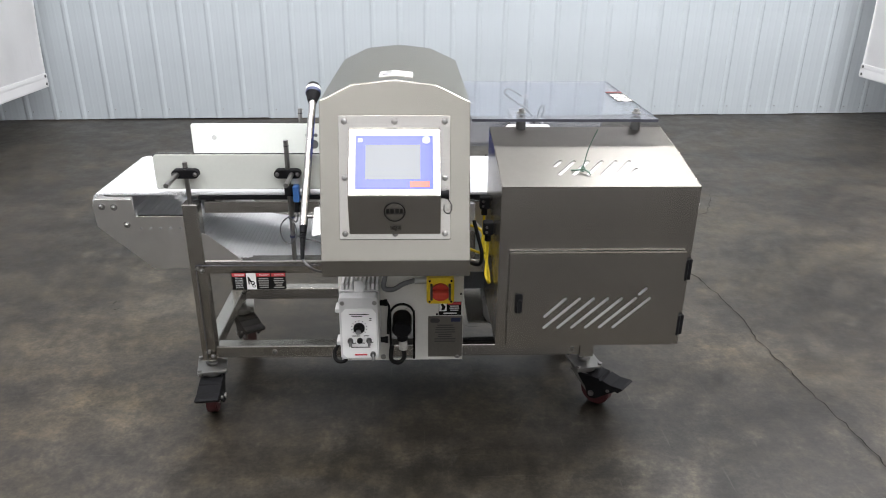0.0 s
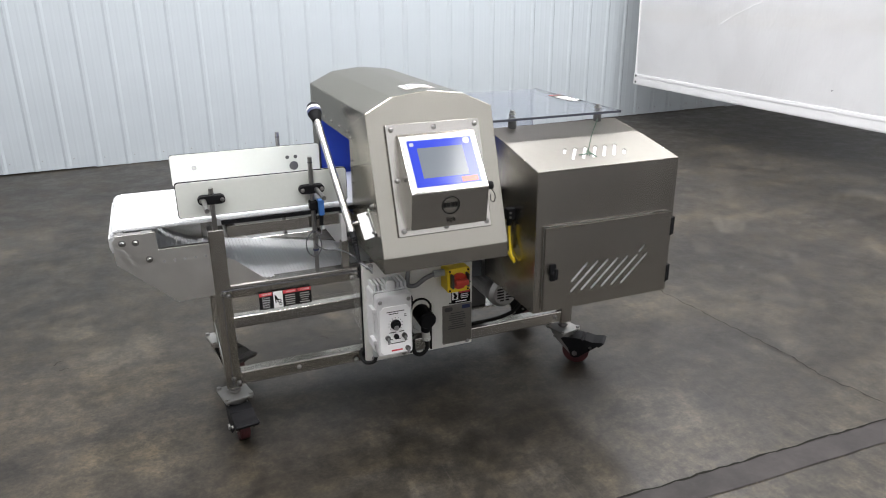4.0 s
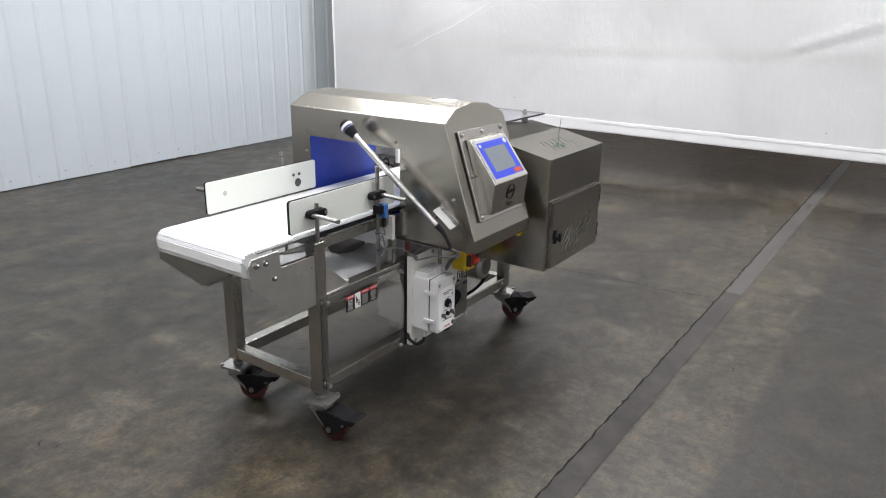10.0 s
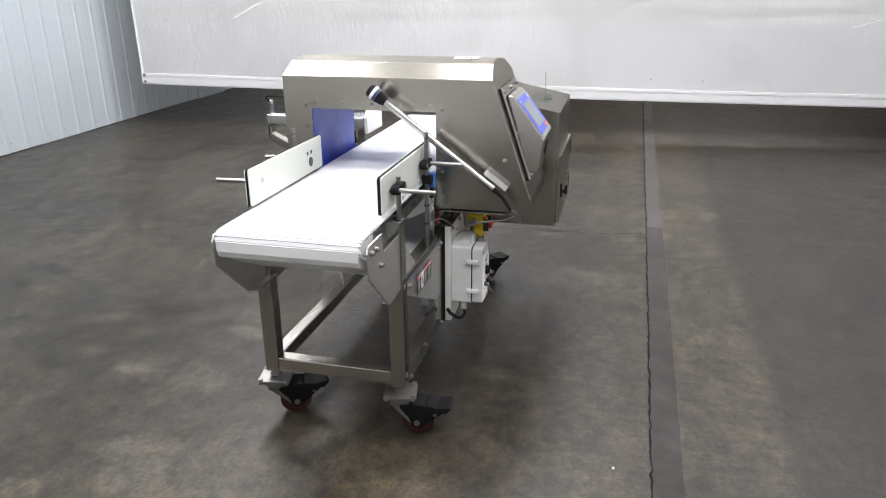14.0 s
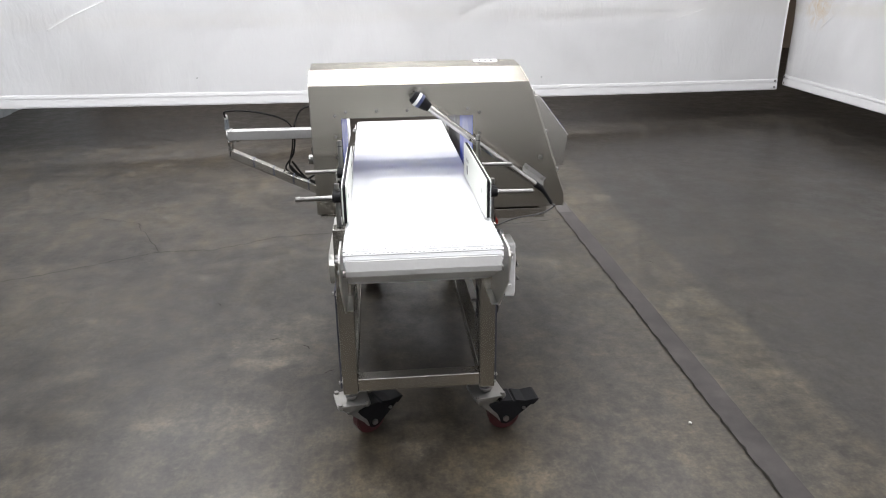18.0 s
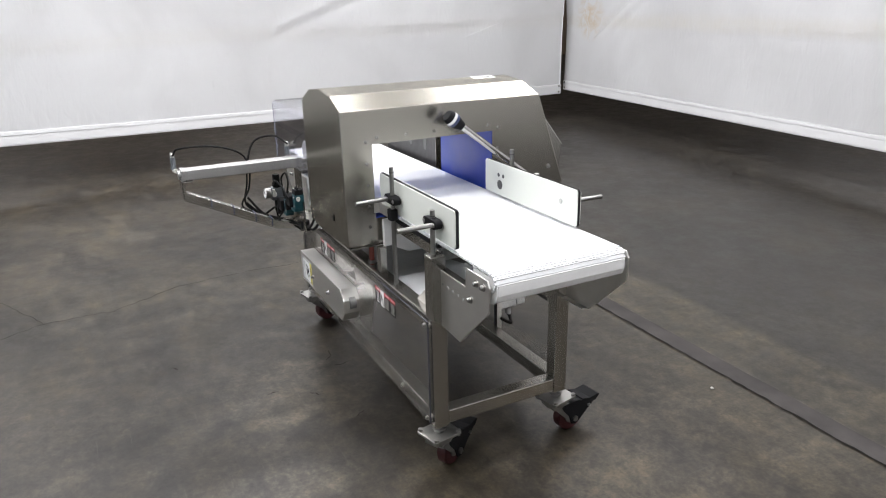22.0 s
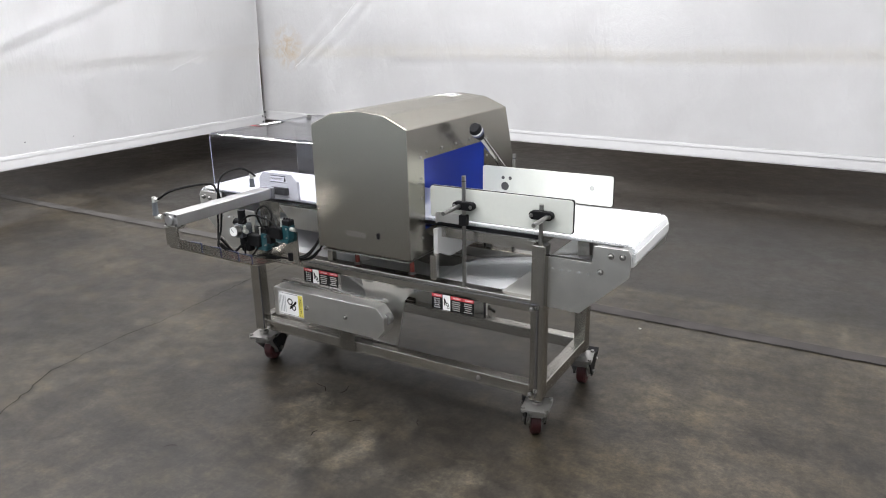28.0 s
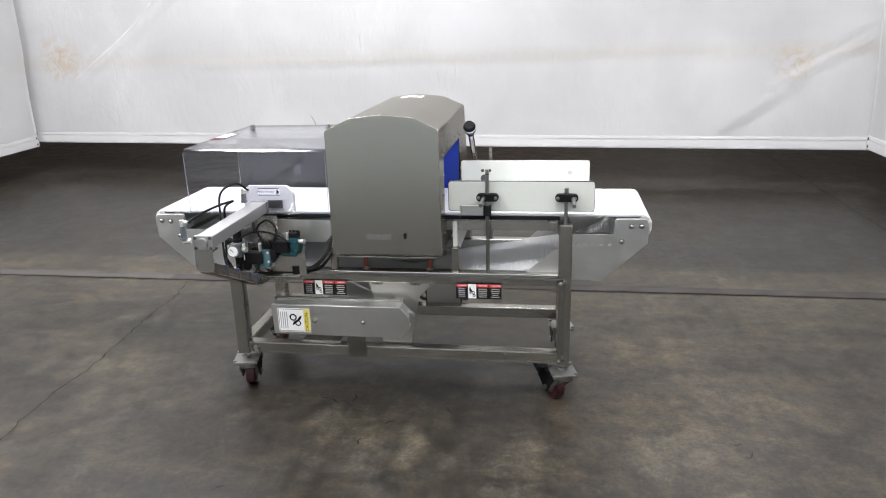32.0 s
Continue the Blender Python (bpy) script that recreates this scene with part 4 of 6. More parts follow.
for y0 in (2.366, 2.852):
    for s, cx in ((1, -0.13), (-1, -0.13)):
        f = lambda u: cx + s * (u - cx)
        bm = bmesh.new()
        prism(bm, [(f(-1.160), 0.792), (f(-1.148), 0.812), (f(-1.028), 0.812), (f(-1.024), 0.750), (f(-0.815), 0.750), (f(-0.815), 0.560), (f(-0.90), 0.560), (f(-0.985), 0.556), (f(-1.155), 0.715)], "y", y0, y0 + 0.006, 0.0008)
        plate = part("end_plate", bm, SATIN, belt)
        out = -1 if y0 < 2.5 else 1
        lip = (y0 + 0.006, y0 + 0.026) if out < 0 else (y0 - 0.020, y0)
        part("bottom_flange", box(bmesh.new(), *sorted((f(-0.978), f(-0.820))), *lip, 0.5565, 0.5605, 0.0012), SATIN, plate)
        yo = y0 if out < 0 else y0 + 0.006
        for bx, bz in ((-1.130, 0.786), (-1.090, 0.784), (-1.056, 0.722)):
            bolt(plate, (f(bx), yo, bz), (0, out, 0), 0.008, 0.012)
        for k in range(6):
            bm = bmesh.new()
            rod(bm, (f(-1.012 + k * 0.033), yo - out * 0.002, 0.708), (f(-1.012 + k * 0.033), yo + out * 0.0006, 0.708), 0.0042, 10)
            part("pin_hole", bm, GREY, plate)
    bm = box(bmesh.new(), -0.815, 0.535, *((Y0 - 0.004, Y0 + 0.012) if y0 < 2.5 else (Y1 - 0.012, Y1 + 0.004)), 0.802, 0.8145, 0.001)
    part("wear_strip", bm, BLACK, belt, "black plastic wear strip")
    part("bed_rail", box(bmesh.new(), -0.80, 0.52, y0 + 0.03 if y0 < 2.5 else y0 - 0.036, y0 + 0.036 if y0 < 2.5 else y0 - 0.03, 0.752, 0.792, 0.001), STEEL, belt)
    part("tail_bar", box(bmesh.new(), -1.02, -0.815, y0 + 0.006 if y0 < 2.5 else y0 - 0.022, y0 + 0.022 if y0 < 2.5 else y0, 0.742, 0.750, 0.001), STEEL, belt)
for x in (-1.07, 0.79):
    part("spreader_bar", rod(bmesh.new(), (x, 2.372, 0.722), (x, 2.852, 0.722), 0.010, 12), CHROME, belt)
for x in (-0.80, -0.20, 0.30):
    part("bed_cross", box(bmesh.new(), x, x + 0.03, 2.40, 2.83, 0.752, 0.790, 0.002), STEEL_Y, belt)
for x in (-0.405, 0.105):
    bm = bmesh.new()
    prism(bm, [(2.376, 0.690), (2.400, 0.690), (2.47, 0.655), (2.76, 0.655), (2.830, 0.690), (2.854, 0.690), (2.854, 0.790), (2.376, 0.790)], "x", x, x + 0.018, 0.001)
    part("support_plate", bm, WHITE, belt, "white plastic support plate under the belt")
for y in (2.3665, 2.8535):
    bm = bmesh.new()
    prism(bm, [(-0.812, 0.690), (-0.790, 0.680), (-0.665, 0.572), (-0.640, 0.540), (-0.812, 0.540)], "y", y, y + 0.004)
    part("gusset", bm, SATIN, belt)

for y in (2.372, 2.852):
    bm = prism(bmesh.new(), [(0.125, 0.796), (0.40, 0.796), (0.36, 0.752), (0.31, 0.700), (0.15, 0.700), (0.125, 0.730)], "y", y, y + 0.004)
    part("outfeed_plate", bm, SATIN, belt)

# ---- metal detector head ----
detector = thing("metal_detector", (-0.14, 2.55, 0.62), "brushed stainless metal detector head with an arched top", "metal detector")
HX0, HX1, HZ0, HZ1, HB = -0.360, 0.082, 0.690, 1.182, 2.980


def front_y(z):
    return 2.008 + (z - 0.742) * 0.343


AP = (2.372, 2.866, 0.788, 1.060)
ARCH = [(HX0, HZ1), (-0.264, 1.228), (-0.14, 1.241), (-0.020, 1.228), (HX1, HZ1)]
bm = bmesh.new()
for x in (HX0, HX1):
    o = [(front_y(HZ1), HZ1), (HB, HZ1), (HB, HZ0), (2.006, HZ0), (2.008, 0.742)]
    i = [(AP[0], AP[3]), (AP[1], AP[3]), (AP[1], AP[2]), (AP[0], AP[2])]
    vo = [bm.verts.new((x, *p)) for p in o]
    vi = [bm.verts.new((x, *p)) for p in i]
    for f in ((vo[0], vo[1], vi[1], vi[0]), (vo[1], vo[2], vi[2], vi[1]), (vo[2], vo[3], vi[3], vi[2]), (vo[3], vo[4], vo[0], vi[0], vi[3])):
        bm.faces.new(f)
fv = [bm.verts.new((x, front_y(z), z)) for x, z in ARCH]
bv = [bm.verts.new((x, HB, z)) for x, z in ARCH]
for k in range(4):
    bm.faces.new((fv[k], fv[k + 1], bv[k + 1], bv[k]))
fl = [bm.verts.new((x, 2.008, 0.742)) for x in (HX0, HX1)]
bm.faces.new((fl[0], fl[1], *fv[::-1]))
fb = [bm.verts.new((x, 2.006, HZ0)) for x in (HX0, HX1)]
bm.faces.new((fl[0], fl[1], fb[1], fb[0]))
bb = [bm.verts.new((x, HB, HZ0)) for x in (HX0, HX1)]
bm.faces.new((bb[0], bb[1], *bv[::-1]))
bm.faces.new((fb[0], fb[1], bb[1], bb[0]))
bmesh.ops.remove_doubles(bm, verts=bm.verts, dist=1e-4)
bmesh.ops.recalc_face_normals(bm, faces=bm.faces)
sharp = [e for e in bm.edges if len(e.link_faces) == 2 and e.calc_face_angle() > 0.1]
bmesh.ops.bevel(bm, geom=sharp, offset=0.0028, segments=2, affect="EDGES", profile=0.5)
shell = part("shell", bm, STEEL_H, detector)
part("base_plate", box(bmesh.new(), HX0 + 0.014, HX1 - 0.014, 2.10, HB - 0.010, 0.674, 0.679, 0.001), STEEL, detector)
# blue tunnel through the head
bm = bmesh.new()
t = 0.006
for y0, y1, z0, z1 in ((AP[0] - t, AP[0] + 0.0008, AP[2], AP[3]), (AP[1] - 0.0008, AP[1] + t, AP[2], AP[3]), (AP[0] + 0.0008, AP[1] - 0.0008, AP[3] - 0.0008, AP[3] + t), (AP[0] + 0.0008, AP[1] - 0.0008, AP[2] - t, AP[2] + 0.0008)):
    box(bm, HX0 + 0.004, HX1 - 0.004, y0, y1, z0, z1)
part("tunnel_liner", bm, BLUE, detector, "deep blue plastic tunnel liner")
for x, s in ((HX0, -1), (HX1, 1)):
    for k in range(5):
        bolt(detector, (x, AP[0] + 0.02 + k * 0.114, AP[3] + 0.024), (s, 0, 0), 0.0042, 0.005, name="screw")
    for y in (AP[0] - 0.024, AP[1] + 0.024):
        for k in range(5):
            bolt(detector, (x, y, AP[2] - 0.03 + k * 0.078), (s, 0, 0), 0.0042, 0.005, name="screw")
part("base_plate", box(bmesh.new(), HX0 + 0.03, HX1 - 0.03, 2.33, 2.945, 0.676, 0.690, 0.002), STEEL_Y, detector)
for x in (-0.29, -0.02):
    for y in (2.386, 2.864):
        bm = bmesh.new()
        rod(bm, (x, y, 0.588), (x, y, 0.677), 0.010, 10)
        foot = part("mounting_stud", bm, ORANGE, detector, "orange threaded mounting stud")
        part("stud_nut", rod(bmesh.new(), (x, y, 0.592), (x, y, 0.603), 0.017, 6, smooth=False), CHROME, foot)
# paper label on the arched top, small maker's plate and lock on the back
bm = bmesh.new()
for (x0, za), (x1, zb) in (((-0.188, 1.2375), (-0.140, 1.2425)), ((-0.140, 1.2425), (-0.086, 1.2370))):
    v = [bm.verts.new(p) for p in ((x0, 2.25, za), (x1, 2.25, zb), (x1, 2.345, zb), (x0, 2.345, za))]
    bm.faces.new(v)
bmesh.ops.solidify(bm, geom=bm.faces[:], thickness=-0.0006)
paper = part("paper_label", bm, PAPER, detector, "white paper label with grey print")
for k in range(3):
    bm = box(bmesh.new(), -0.178 + 0.004 * k, -0.146, 2.272 + k * 0.022, 2.280 + k * 0.022, 1.2385 + 0.0004 * k, 1.2432)
    part("print_bar", bm, GREY, paper)
bm = prism(bmesh.new(), [(-0.211, 0.758), (-0.221, 0.758), (-0.223, 0.776), (-0.216, 0.783), (-0.209, 0.776)], "y", HB - 0.001, HB + 0.003)
part("lock_plate", bm, BLACK, detector)
bm = prism(bmesh.new(), rounded(-0.16, -0.06, 0.752, 0.776, 0.003), "y", HB - 0.001, HB + 0.0012)
part("serial_plate", bm, STEEL, detector)
# sloped operator panel
panel_turn = Matrix.Translation((-0.14, front_y(0.972), 0.972)) @ Matrix.Rotation(-math.atan(0.343), 4, "X")


def on_panel(bm):
    """From panel places (x across, y out of the face as minus, z up the face) to the world."""
    bmesh.ops.transform(bm, matrix=panel_turn, verts=bm.verts)
    return bm


panel = part("operator_panel", on_panel(prism(bmesh.new(), rounded(-0.163, 0.163, -0.181, 0.181, 0.004), "y", -0.013, -0.0045, 0.002)), STEEL, detector)
part("gasket", on_panel(prism(bmesh.new(), rounded(-0.1615, 0.1615, -0.1795, 0.1795, 0.005), "y", -0.006, 0.003)), RUBBER, panel, "dark gasket behind the panel")
for u in (-0.146, 0.0, 0.146):
    for w in (-0.163, 0.0, 0.163):
        if u or w:
            bm = bmesh.new()
            rod(bm, (u, -0.012, w), (u, -0.0148, w), 0.0092, 14)
            rod(bm, (u, -0.013, w), (u, -0.018, w), 0.0068, 12)
            rod(bm, (u, -0.018, w), (u, -0.0208, w), 0.0068, 12, r2=0.004)
            if not (u == 0.0 and w == 0.0):
                part("bolt", on_panel(bm), CHROME, panel)
# wedge housing of the screen: world profile in y, z
SX0, SX1 = -0.271, -0.008
bm = bmesh.new()
prism(bm, [(2.118, 1.116), (2.098, 1.113), (1.976, 0.955), (1.992, 0.832), (2.030, 0.830)], "x", SX0, SX1, 0.003)
housing = part("screen_housing", bm, STEEL, detector, "wedge-shaped steel screen housing")
sl = math.atan2(2.098 - 1.976, 1.113 - 0.955)
scr = Matrix.Translation((-0.1395, (2.098 + 1.976) / 2, (1.113 + 0.955) / 2)) @ Matrix.Rotation(-sl, 4, "X")


def on_screen(bm):
    bmesh.ops.transform(bm, matrix=scr, verts=bm.verts)
    return bm


part("screen_bezel", on_screen(box(bmesh.new(), -0.124, 0.124, -0.0015, 0.001, -0.094, 0.094)), ALLOY, housing)
screen = part("screen", on_screen(box(bmesh.new(), -0.110, 0.110, -0.003, 0.0, -0.080, 0.080)), SCREEN_BLUE, housing, "lit touch screen with a blue page and grey field")
part("grey_field", on_screen(box(bmesh.new(), -0.082, 0.074, -0.004, -0.0028, -0.052, 0.052)), SCREEN_GREY, screen)
part("orange_button", on_screen(box(bmesh.new(), 0.044, 0.100, -0.0042, -0.0028, -0.076, -0.058)), SCREEN_ORANGE, screen)
part("white_button", on_screen(prism(bmesh.new(), rounded(0.080, 0.102, 0.056, 0.078, 0.009), "y", -0.0042, -0.0028)), SCREEN_WHITE, screen)
part("white_button", on_screen(prism(bmesh.new(), rounded(-0.104, -0.090, 0.060, 0.072, 0.004), "y", -0.0042, -0.0028)), SCREEN_WHITE, screen)
# emblem and model mark on the lower face of the housing
low = math.atan2(1.992 - 1.976, 0.955 - 0.832)
emb = Matrix.Translation((-0.1395, 1.9825, 0.905)) @ Matrix.Rotation(low, 4, "X")
bm = bmesh.new()
for k in range(28):
    a0, a1 = 2 * math.pi * k / 28, 2 * math.pi * (k + 1) / 28
    quad = [(r * math.cos(a), r * math.sin(a)) for r, a in ((0.031, a0), (0.031, a1), (0.0275, a1), (0.0275, a0))]
    prism(bm, quad, "y", -0.0030, 0.0)
box(bm, -0.027, 0.027, -0.0030, 0.0, -0.0065, -0.0045)
box(bm, -0.024, -0.016, -0.0030, 0.0, -0.003, 0.010)
box(bm, -0.012, -0.002, -0.0030, 0.0, -0.003, 0.010)
box(bm, 0.002, 0.012, -0.0030, 0.0, -0.003, 0.010)
box(bm, 0.016, 0.023, -0.0030, 0.0, -0.003, 0.010)
bmesh.ops.transform(bm, matrix=emb, verts=bm.verts)
part("emblem", bm, INK, housing, "round black emblem")


def words(text, size, m, mat, parent, name="lettering", depth=0.0006):
    """Raised lettering in the built-in font, centred at the pose m, read along its x and y."""
    curve = bpy.data.curves.new(name, "FONT")
    curve.body, curve.size, curve.align_x, curve.align_y, curve.extrude = text, size, "CENTER", "CENTER", depth
    curve.resolution_u = 2
    ob = bpy.data.objects.new(name, curve)
    data = bpy.data.meshes.new_from_object(ob)
    bpy.data.objects.remove(ob)
    data.name = name
    data.transform(Matrix.Translation(-BASE[parent.name]) @ m)
    data.materials.clear()
    data.materials.append(mat)
    made = new(name, data)
    made.parent = parent
    BASE[made.name] = BASE[parent.name]
    return made


words("IQ4", 0.020, Matrix.Translation((-0.1375, 1.9850, 0.853)) @ Matrix.Rotation(low, 4, "X") @ Matrix.Rotation(radians(90), 4, "X"), INK, housing)
# cable gland and its capped cord on the side of the housing
bm = bmesh.new()
rod(bm, (-0.008, 2.006, 0.948), (0.010, 2.006, 0.948), 0.011, 12)
rod(bm, (0.006, 2.006, 0.948), (0.016, 2.006, 0.948), 0.014, 12)
part("gland", bm, BLACK, housing)
part("cord", hose(bmesh.new(), [(0.012, 2.004, 0.938), (0.024, 1.998, 0.915), (0.016, 1.990, 0.896), (0.002, 1.985, 0.905), (0.001, 1.983, 0.925)], 0.0014, 6, 6), BLACK, housing)
# handle bracket on the side of the head
BRACKET = Matrix(((0, 0, -1, HX0 - 0.0005), (0.798, 0.603, 0, 2.124), (0.603, -0.798, 0, 0.837), (0, 0, 0, 1)))
bm = prism(bmesh.new(), [(0.0, 0.0), (0.018, 0.0), (0.030, 0.034), (0.0275, 0.0352), (0.0162, 0.003), (0.0, 0.003)], "x", -0.052, 0.052)
bmesh.ops.transform(bm, matrix=BRACKET, verts=bm.verts)
bracket = part("bracket", bm, ALLOY, detector, "folded steel lamp bracket")
for u in (-0.038, 0.038):
    bolt(bracket, BRACKET @ Vector((u, 0.010, 0.003)), (-1, 0, 0), 0.005, 0.007)
bolt(detector, (HX0 - 0.001, 2.108, 0.890), (-1, 0, 0), 0.007, 0.010)

# ---- signal lamp rod on the head ----
lamp = thing("beacon_lamp", (-0.42, 2.13, 0.79), "slanted steel lamp rod with a white and navy cap", "beacon lamp")
K0, K1 = Vector((-0.426, 2.140, 0.800)), Vector((-0.432, 2.548, 1.108))
way = (K1 - K0).normalized()
tube = part("tube", rod(bmesh.new(), K0, K1, 0.0125, 20), POLISHED, lamp)
part("collar", rod(bmesh.new(), K1 - way * 0.008, K1 + way * 0.028, 0.016, 20, r2=0.025), BLACK, lamp)
part("cap_ring", rod(bmesh.new(), K1 + way * 0.028, K1 + way * 0.040, 0.0265, 24), NAVY, lamp)
part("white_band", rod(bmesh.new(), K1 + way * 0.040, K1 + way * 0.051, 0.0265, 24), WHITE, lamp)
part("cap", rod(bmesh.new(), K1 + way * 0.051, K1 + way * 0.068, 0.0268, 24, r2=0.020), BLACK, lamp)
part("strain_relief", rod(bmesh.new(), K0 + way * 0.004, K0 - way * 0.02, 0.0125, 16, r2=0.010), BLACK, lamp)
bm = bmesh.new()
for k in range(7):
    c = K0 - way * (0.02 + k * 0.008) + Vector((0, 0, -0.0006 * k * k))
    rod(bm, c, c - way * 0.005, 0.0105 - k * 0.0006, 12)
hose(bm, [K0 - way * 0.01, K0 - way * 0.05 + Vector((0, 0, -0.006)), K0 - way * 0.085 + Vector((0, 0, -0.03))], 0.006, 6)
part("coiled_sleeve", bm, BLACK, lamp)
part("cable", hose(bmesh.new(), [K0 - way * 0.085 + Vector((0, 0, -0.03)), (-0.40, 2.055, 0.70), (-0.375, 2.10, 0.665), (-0.35, 2.20, 0.64), (-0.34, 2.30, 0.60)], 0.0035), CORD, lamp)
part("mount", rod(bmesh.new(), (-0.426, 2.170, 0.822), (HX0, 2.170, 0.822), 0.006, 12), STEEL, lamp)


# ---- side guide boards ----
def guide(y, out, rods, label):
    """A long plastic board held off two upright rods by clamps. out: the side on which its rods stand."""
    g = thing("guide_board", (-0.65, y, 0.82), label, "guide board", "side guides of the belt")
    bm = bmesh.new()
    prism(bm, rounded(-0.948, -0.372, 0.838, 0.960, 0.010), "y", *sorted((y, y + out * 0.004)))
    board = part("board", bm, BOARD, g)
    bm = bmesh.new()
    prism(bm, rounded(-0.9485, -0.3715, 0.8375, 0.9605, 0.010), "y", *sorted((y + out * 0.0038, y + out * 0.0125)))
    part("core", bm, BLACK, g, "black core that shows along the edge")
    bm = bmesh.new()
    prism(bm, rounded(-0.946, -0.374, 0.840, 0.958, 0.010), "y", *sorted((y + out * 0.0120, y + out * 0.0165)))
    part("outer_face", bm, BOARD, g)
    for hx, hz, r in ((-0.469, 0.914, 0.0075), (-0.502, 0.914, 0.0075), (-0.478, 0.878, 0.018), (-0.862, 0.905, 0.009)):
        bm = bmesh.new()
        rod(bm, (hx, y - out * 0.0008, hz), (hx, y + out * 0.002, hz), r, 18)
        part("hole", bm, GREY if hx == -0.862 else DARK, board)
        if hx == -0.862:
            part("screw", rod(bmesh.new(), (hx, y - out * 0.002, hz), (hx, y + out * 0.002, hz), 0.0058, 10), PALE, board)
    for rx, ry, z0, z1, tilt in rods:
        part("upright_rod", rod(bmesh.new(), (rx, ry, z0), (rx, ry, z1), 0.008, 14), CHROME, g)
        bm = bmesh.new()
        part("stop_collar", rod(bmesh.new(), (rx, ry, z1 - 0.02), (rx, ry, z1 - 0.017), 0.0088, 14), DARK, g)
        hx = rx - 0.022 * tilt
        bm = bmesh.new()
        prism(bm, rounded(rx - 0.045, rx + 0.043, 0.885, 0.915, 0.0145), "y", *sorted((ry - out * 0.013, ry + out * 0.013)), 0.002)
        clamp = part("clamp", bm, BLACK, g)
        rod_bm = rod(bmesh.new(), (hx - 0.004, y + out * 0.016, 0.900), (hx - 0.004, y + out * 0.165, 0.898), 0.0078, 14)
        part("cross_rod", rod_bm, CHROME, g)
        for cx in (rx - 0.034, rx + 0.033):
            bolt(clamp, (cx, ry + out * 0.013, 0.900), (0, out, 0), 0.005, 0.004)
    return g


guide(2.408, -1, ((-0.838, 2.372, 0.795, 0.938, 1), (-0.503, 2.372, 0.588, 1.012, -0.8)), "white plastic side board clamped to steel rods beside the lamp")
guide(2.832, 1, ((-0.838, 2.868, 0.795, 0.938, 1), (-0.530, 2.868, 0.588, 1.012, -0.8)), "white plastic side board clamped to steel rods beside the end plate")


# ---- reject cabinet ----
def slotted(bm, outline, holes, to):
    """A flat sheet with openings, given in its own u, v; to() lifts it into the world."""
    sub = bmesh.new()
    edges = []
    for loop in (outline, *holes):
        v = [sub.verts.new((*p, 0)) for p in loop]
        edges += [sub.edges.new((v[i], v[(i + 1) % len(v)])) for i in range(len(v))]
    bmesh.ops.triangle_fill(sub, use_beauty=True, use_dissolve=False, edges=edges)
    for f in sub.faces:
        if f.normal.z < 0:
            f.normal_flip()
    out = bmesh.ops.extrude_face_region(sub, geom=sub.faces[:])
    for v in out["geom"]:
        if isinstance(v, bmesh.types.BMVert):
            v.co.z -= 0.002
    for v in sub.verts:
        v.co = to(*v.co)
    merge(bm, sub)
    return bm


def slot(u0, v0, u1, v1, w):
    """The outline of a slanted slot with round ends."""
    d = Vector((u1 - u0, v1 - v0)).normalized()
    n = Vector((-d.y, d.x)) * w / 2
    pts = []
    for c, s in ((Vector((u1, v1)), 1), (Vector((u0, v0)), -1)):
        for k in range(5):
            a = math.pi * k / 4
            pts.append(tuple(c - n * s * math.cos(a) + d * s * (w / 2) * math.sin(a)))
    return pts


cabinet = thing("reject_cabinet", (0.445, 2.16, 0.476), "closed brushed stainless reject cabinet with slanted vent slots", "cabinet")
CX0, CX1, CF, CB, CZ0 = 0.161, 0.726, 1.960, 2.358, 0.476
TOPF, BEND, TOPB = (CF, 0.985), (2.205, 1.036), (CB, 1.060)
for x0, x1 in ((CX0, CX0 + 0.003), (CX1 - 0.003, CX1)):
    bm = bmesh.new()
    prism(bm, [(CF, CZ0), (CB, CZ0), (CB, TOPB[1]), BEND, (CF, TOPF[1])], "x", x0, x1, 0.0008)
    part("side_sheet", bm, STEEL_C, cabinet)
part("base_sheet", box(bmesh.new(), CX0 + 0.003, CX1 - 0.003, CF, CB, CZ0, CZ0 + 0.003), STEEL, cabinet)
part("rear_sheet", box(bmesh.new(), CX0 + 0.003, CX1 - 0.003, CB - 0.003, CB, CZ0 + 0.003, TOPB[1] - 0.002), SHADE, cabinet, "rear sheet with shade put into its near-black colour")
bm = bmesh.new()
box(bm, CX0 + 0.003, CX1 - 0.003, CF, CF + 0.003, 0.792, TOPF[1] - 0.002)
for x0, x1 in ((CX0 + 0.003, 0.192), (0.706, CX1 - 0.003)):
    box(bm, x0, x1, CF, CF + 0.003, CZ0 + 0.003, 0.792)
box(bm, 0.192, 0.706, CF, CF + 0.003, CZ0 + 0.003, 0.486)
part("front_frame", bm, STEEL_C, cabinet)
rise = Vector((BEND[0] - TOPF[0], BEND[1] - TOPF[1]))
span = rise.length
rise.normalize()


def on_slope(u, v, w):
    return (CX0 + u, TOPF[0] + rise.x * v - rise.y * w, TOPF[1] + rise.y * v + rise.x * w)


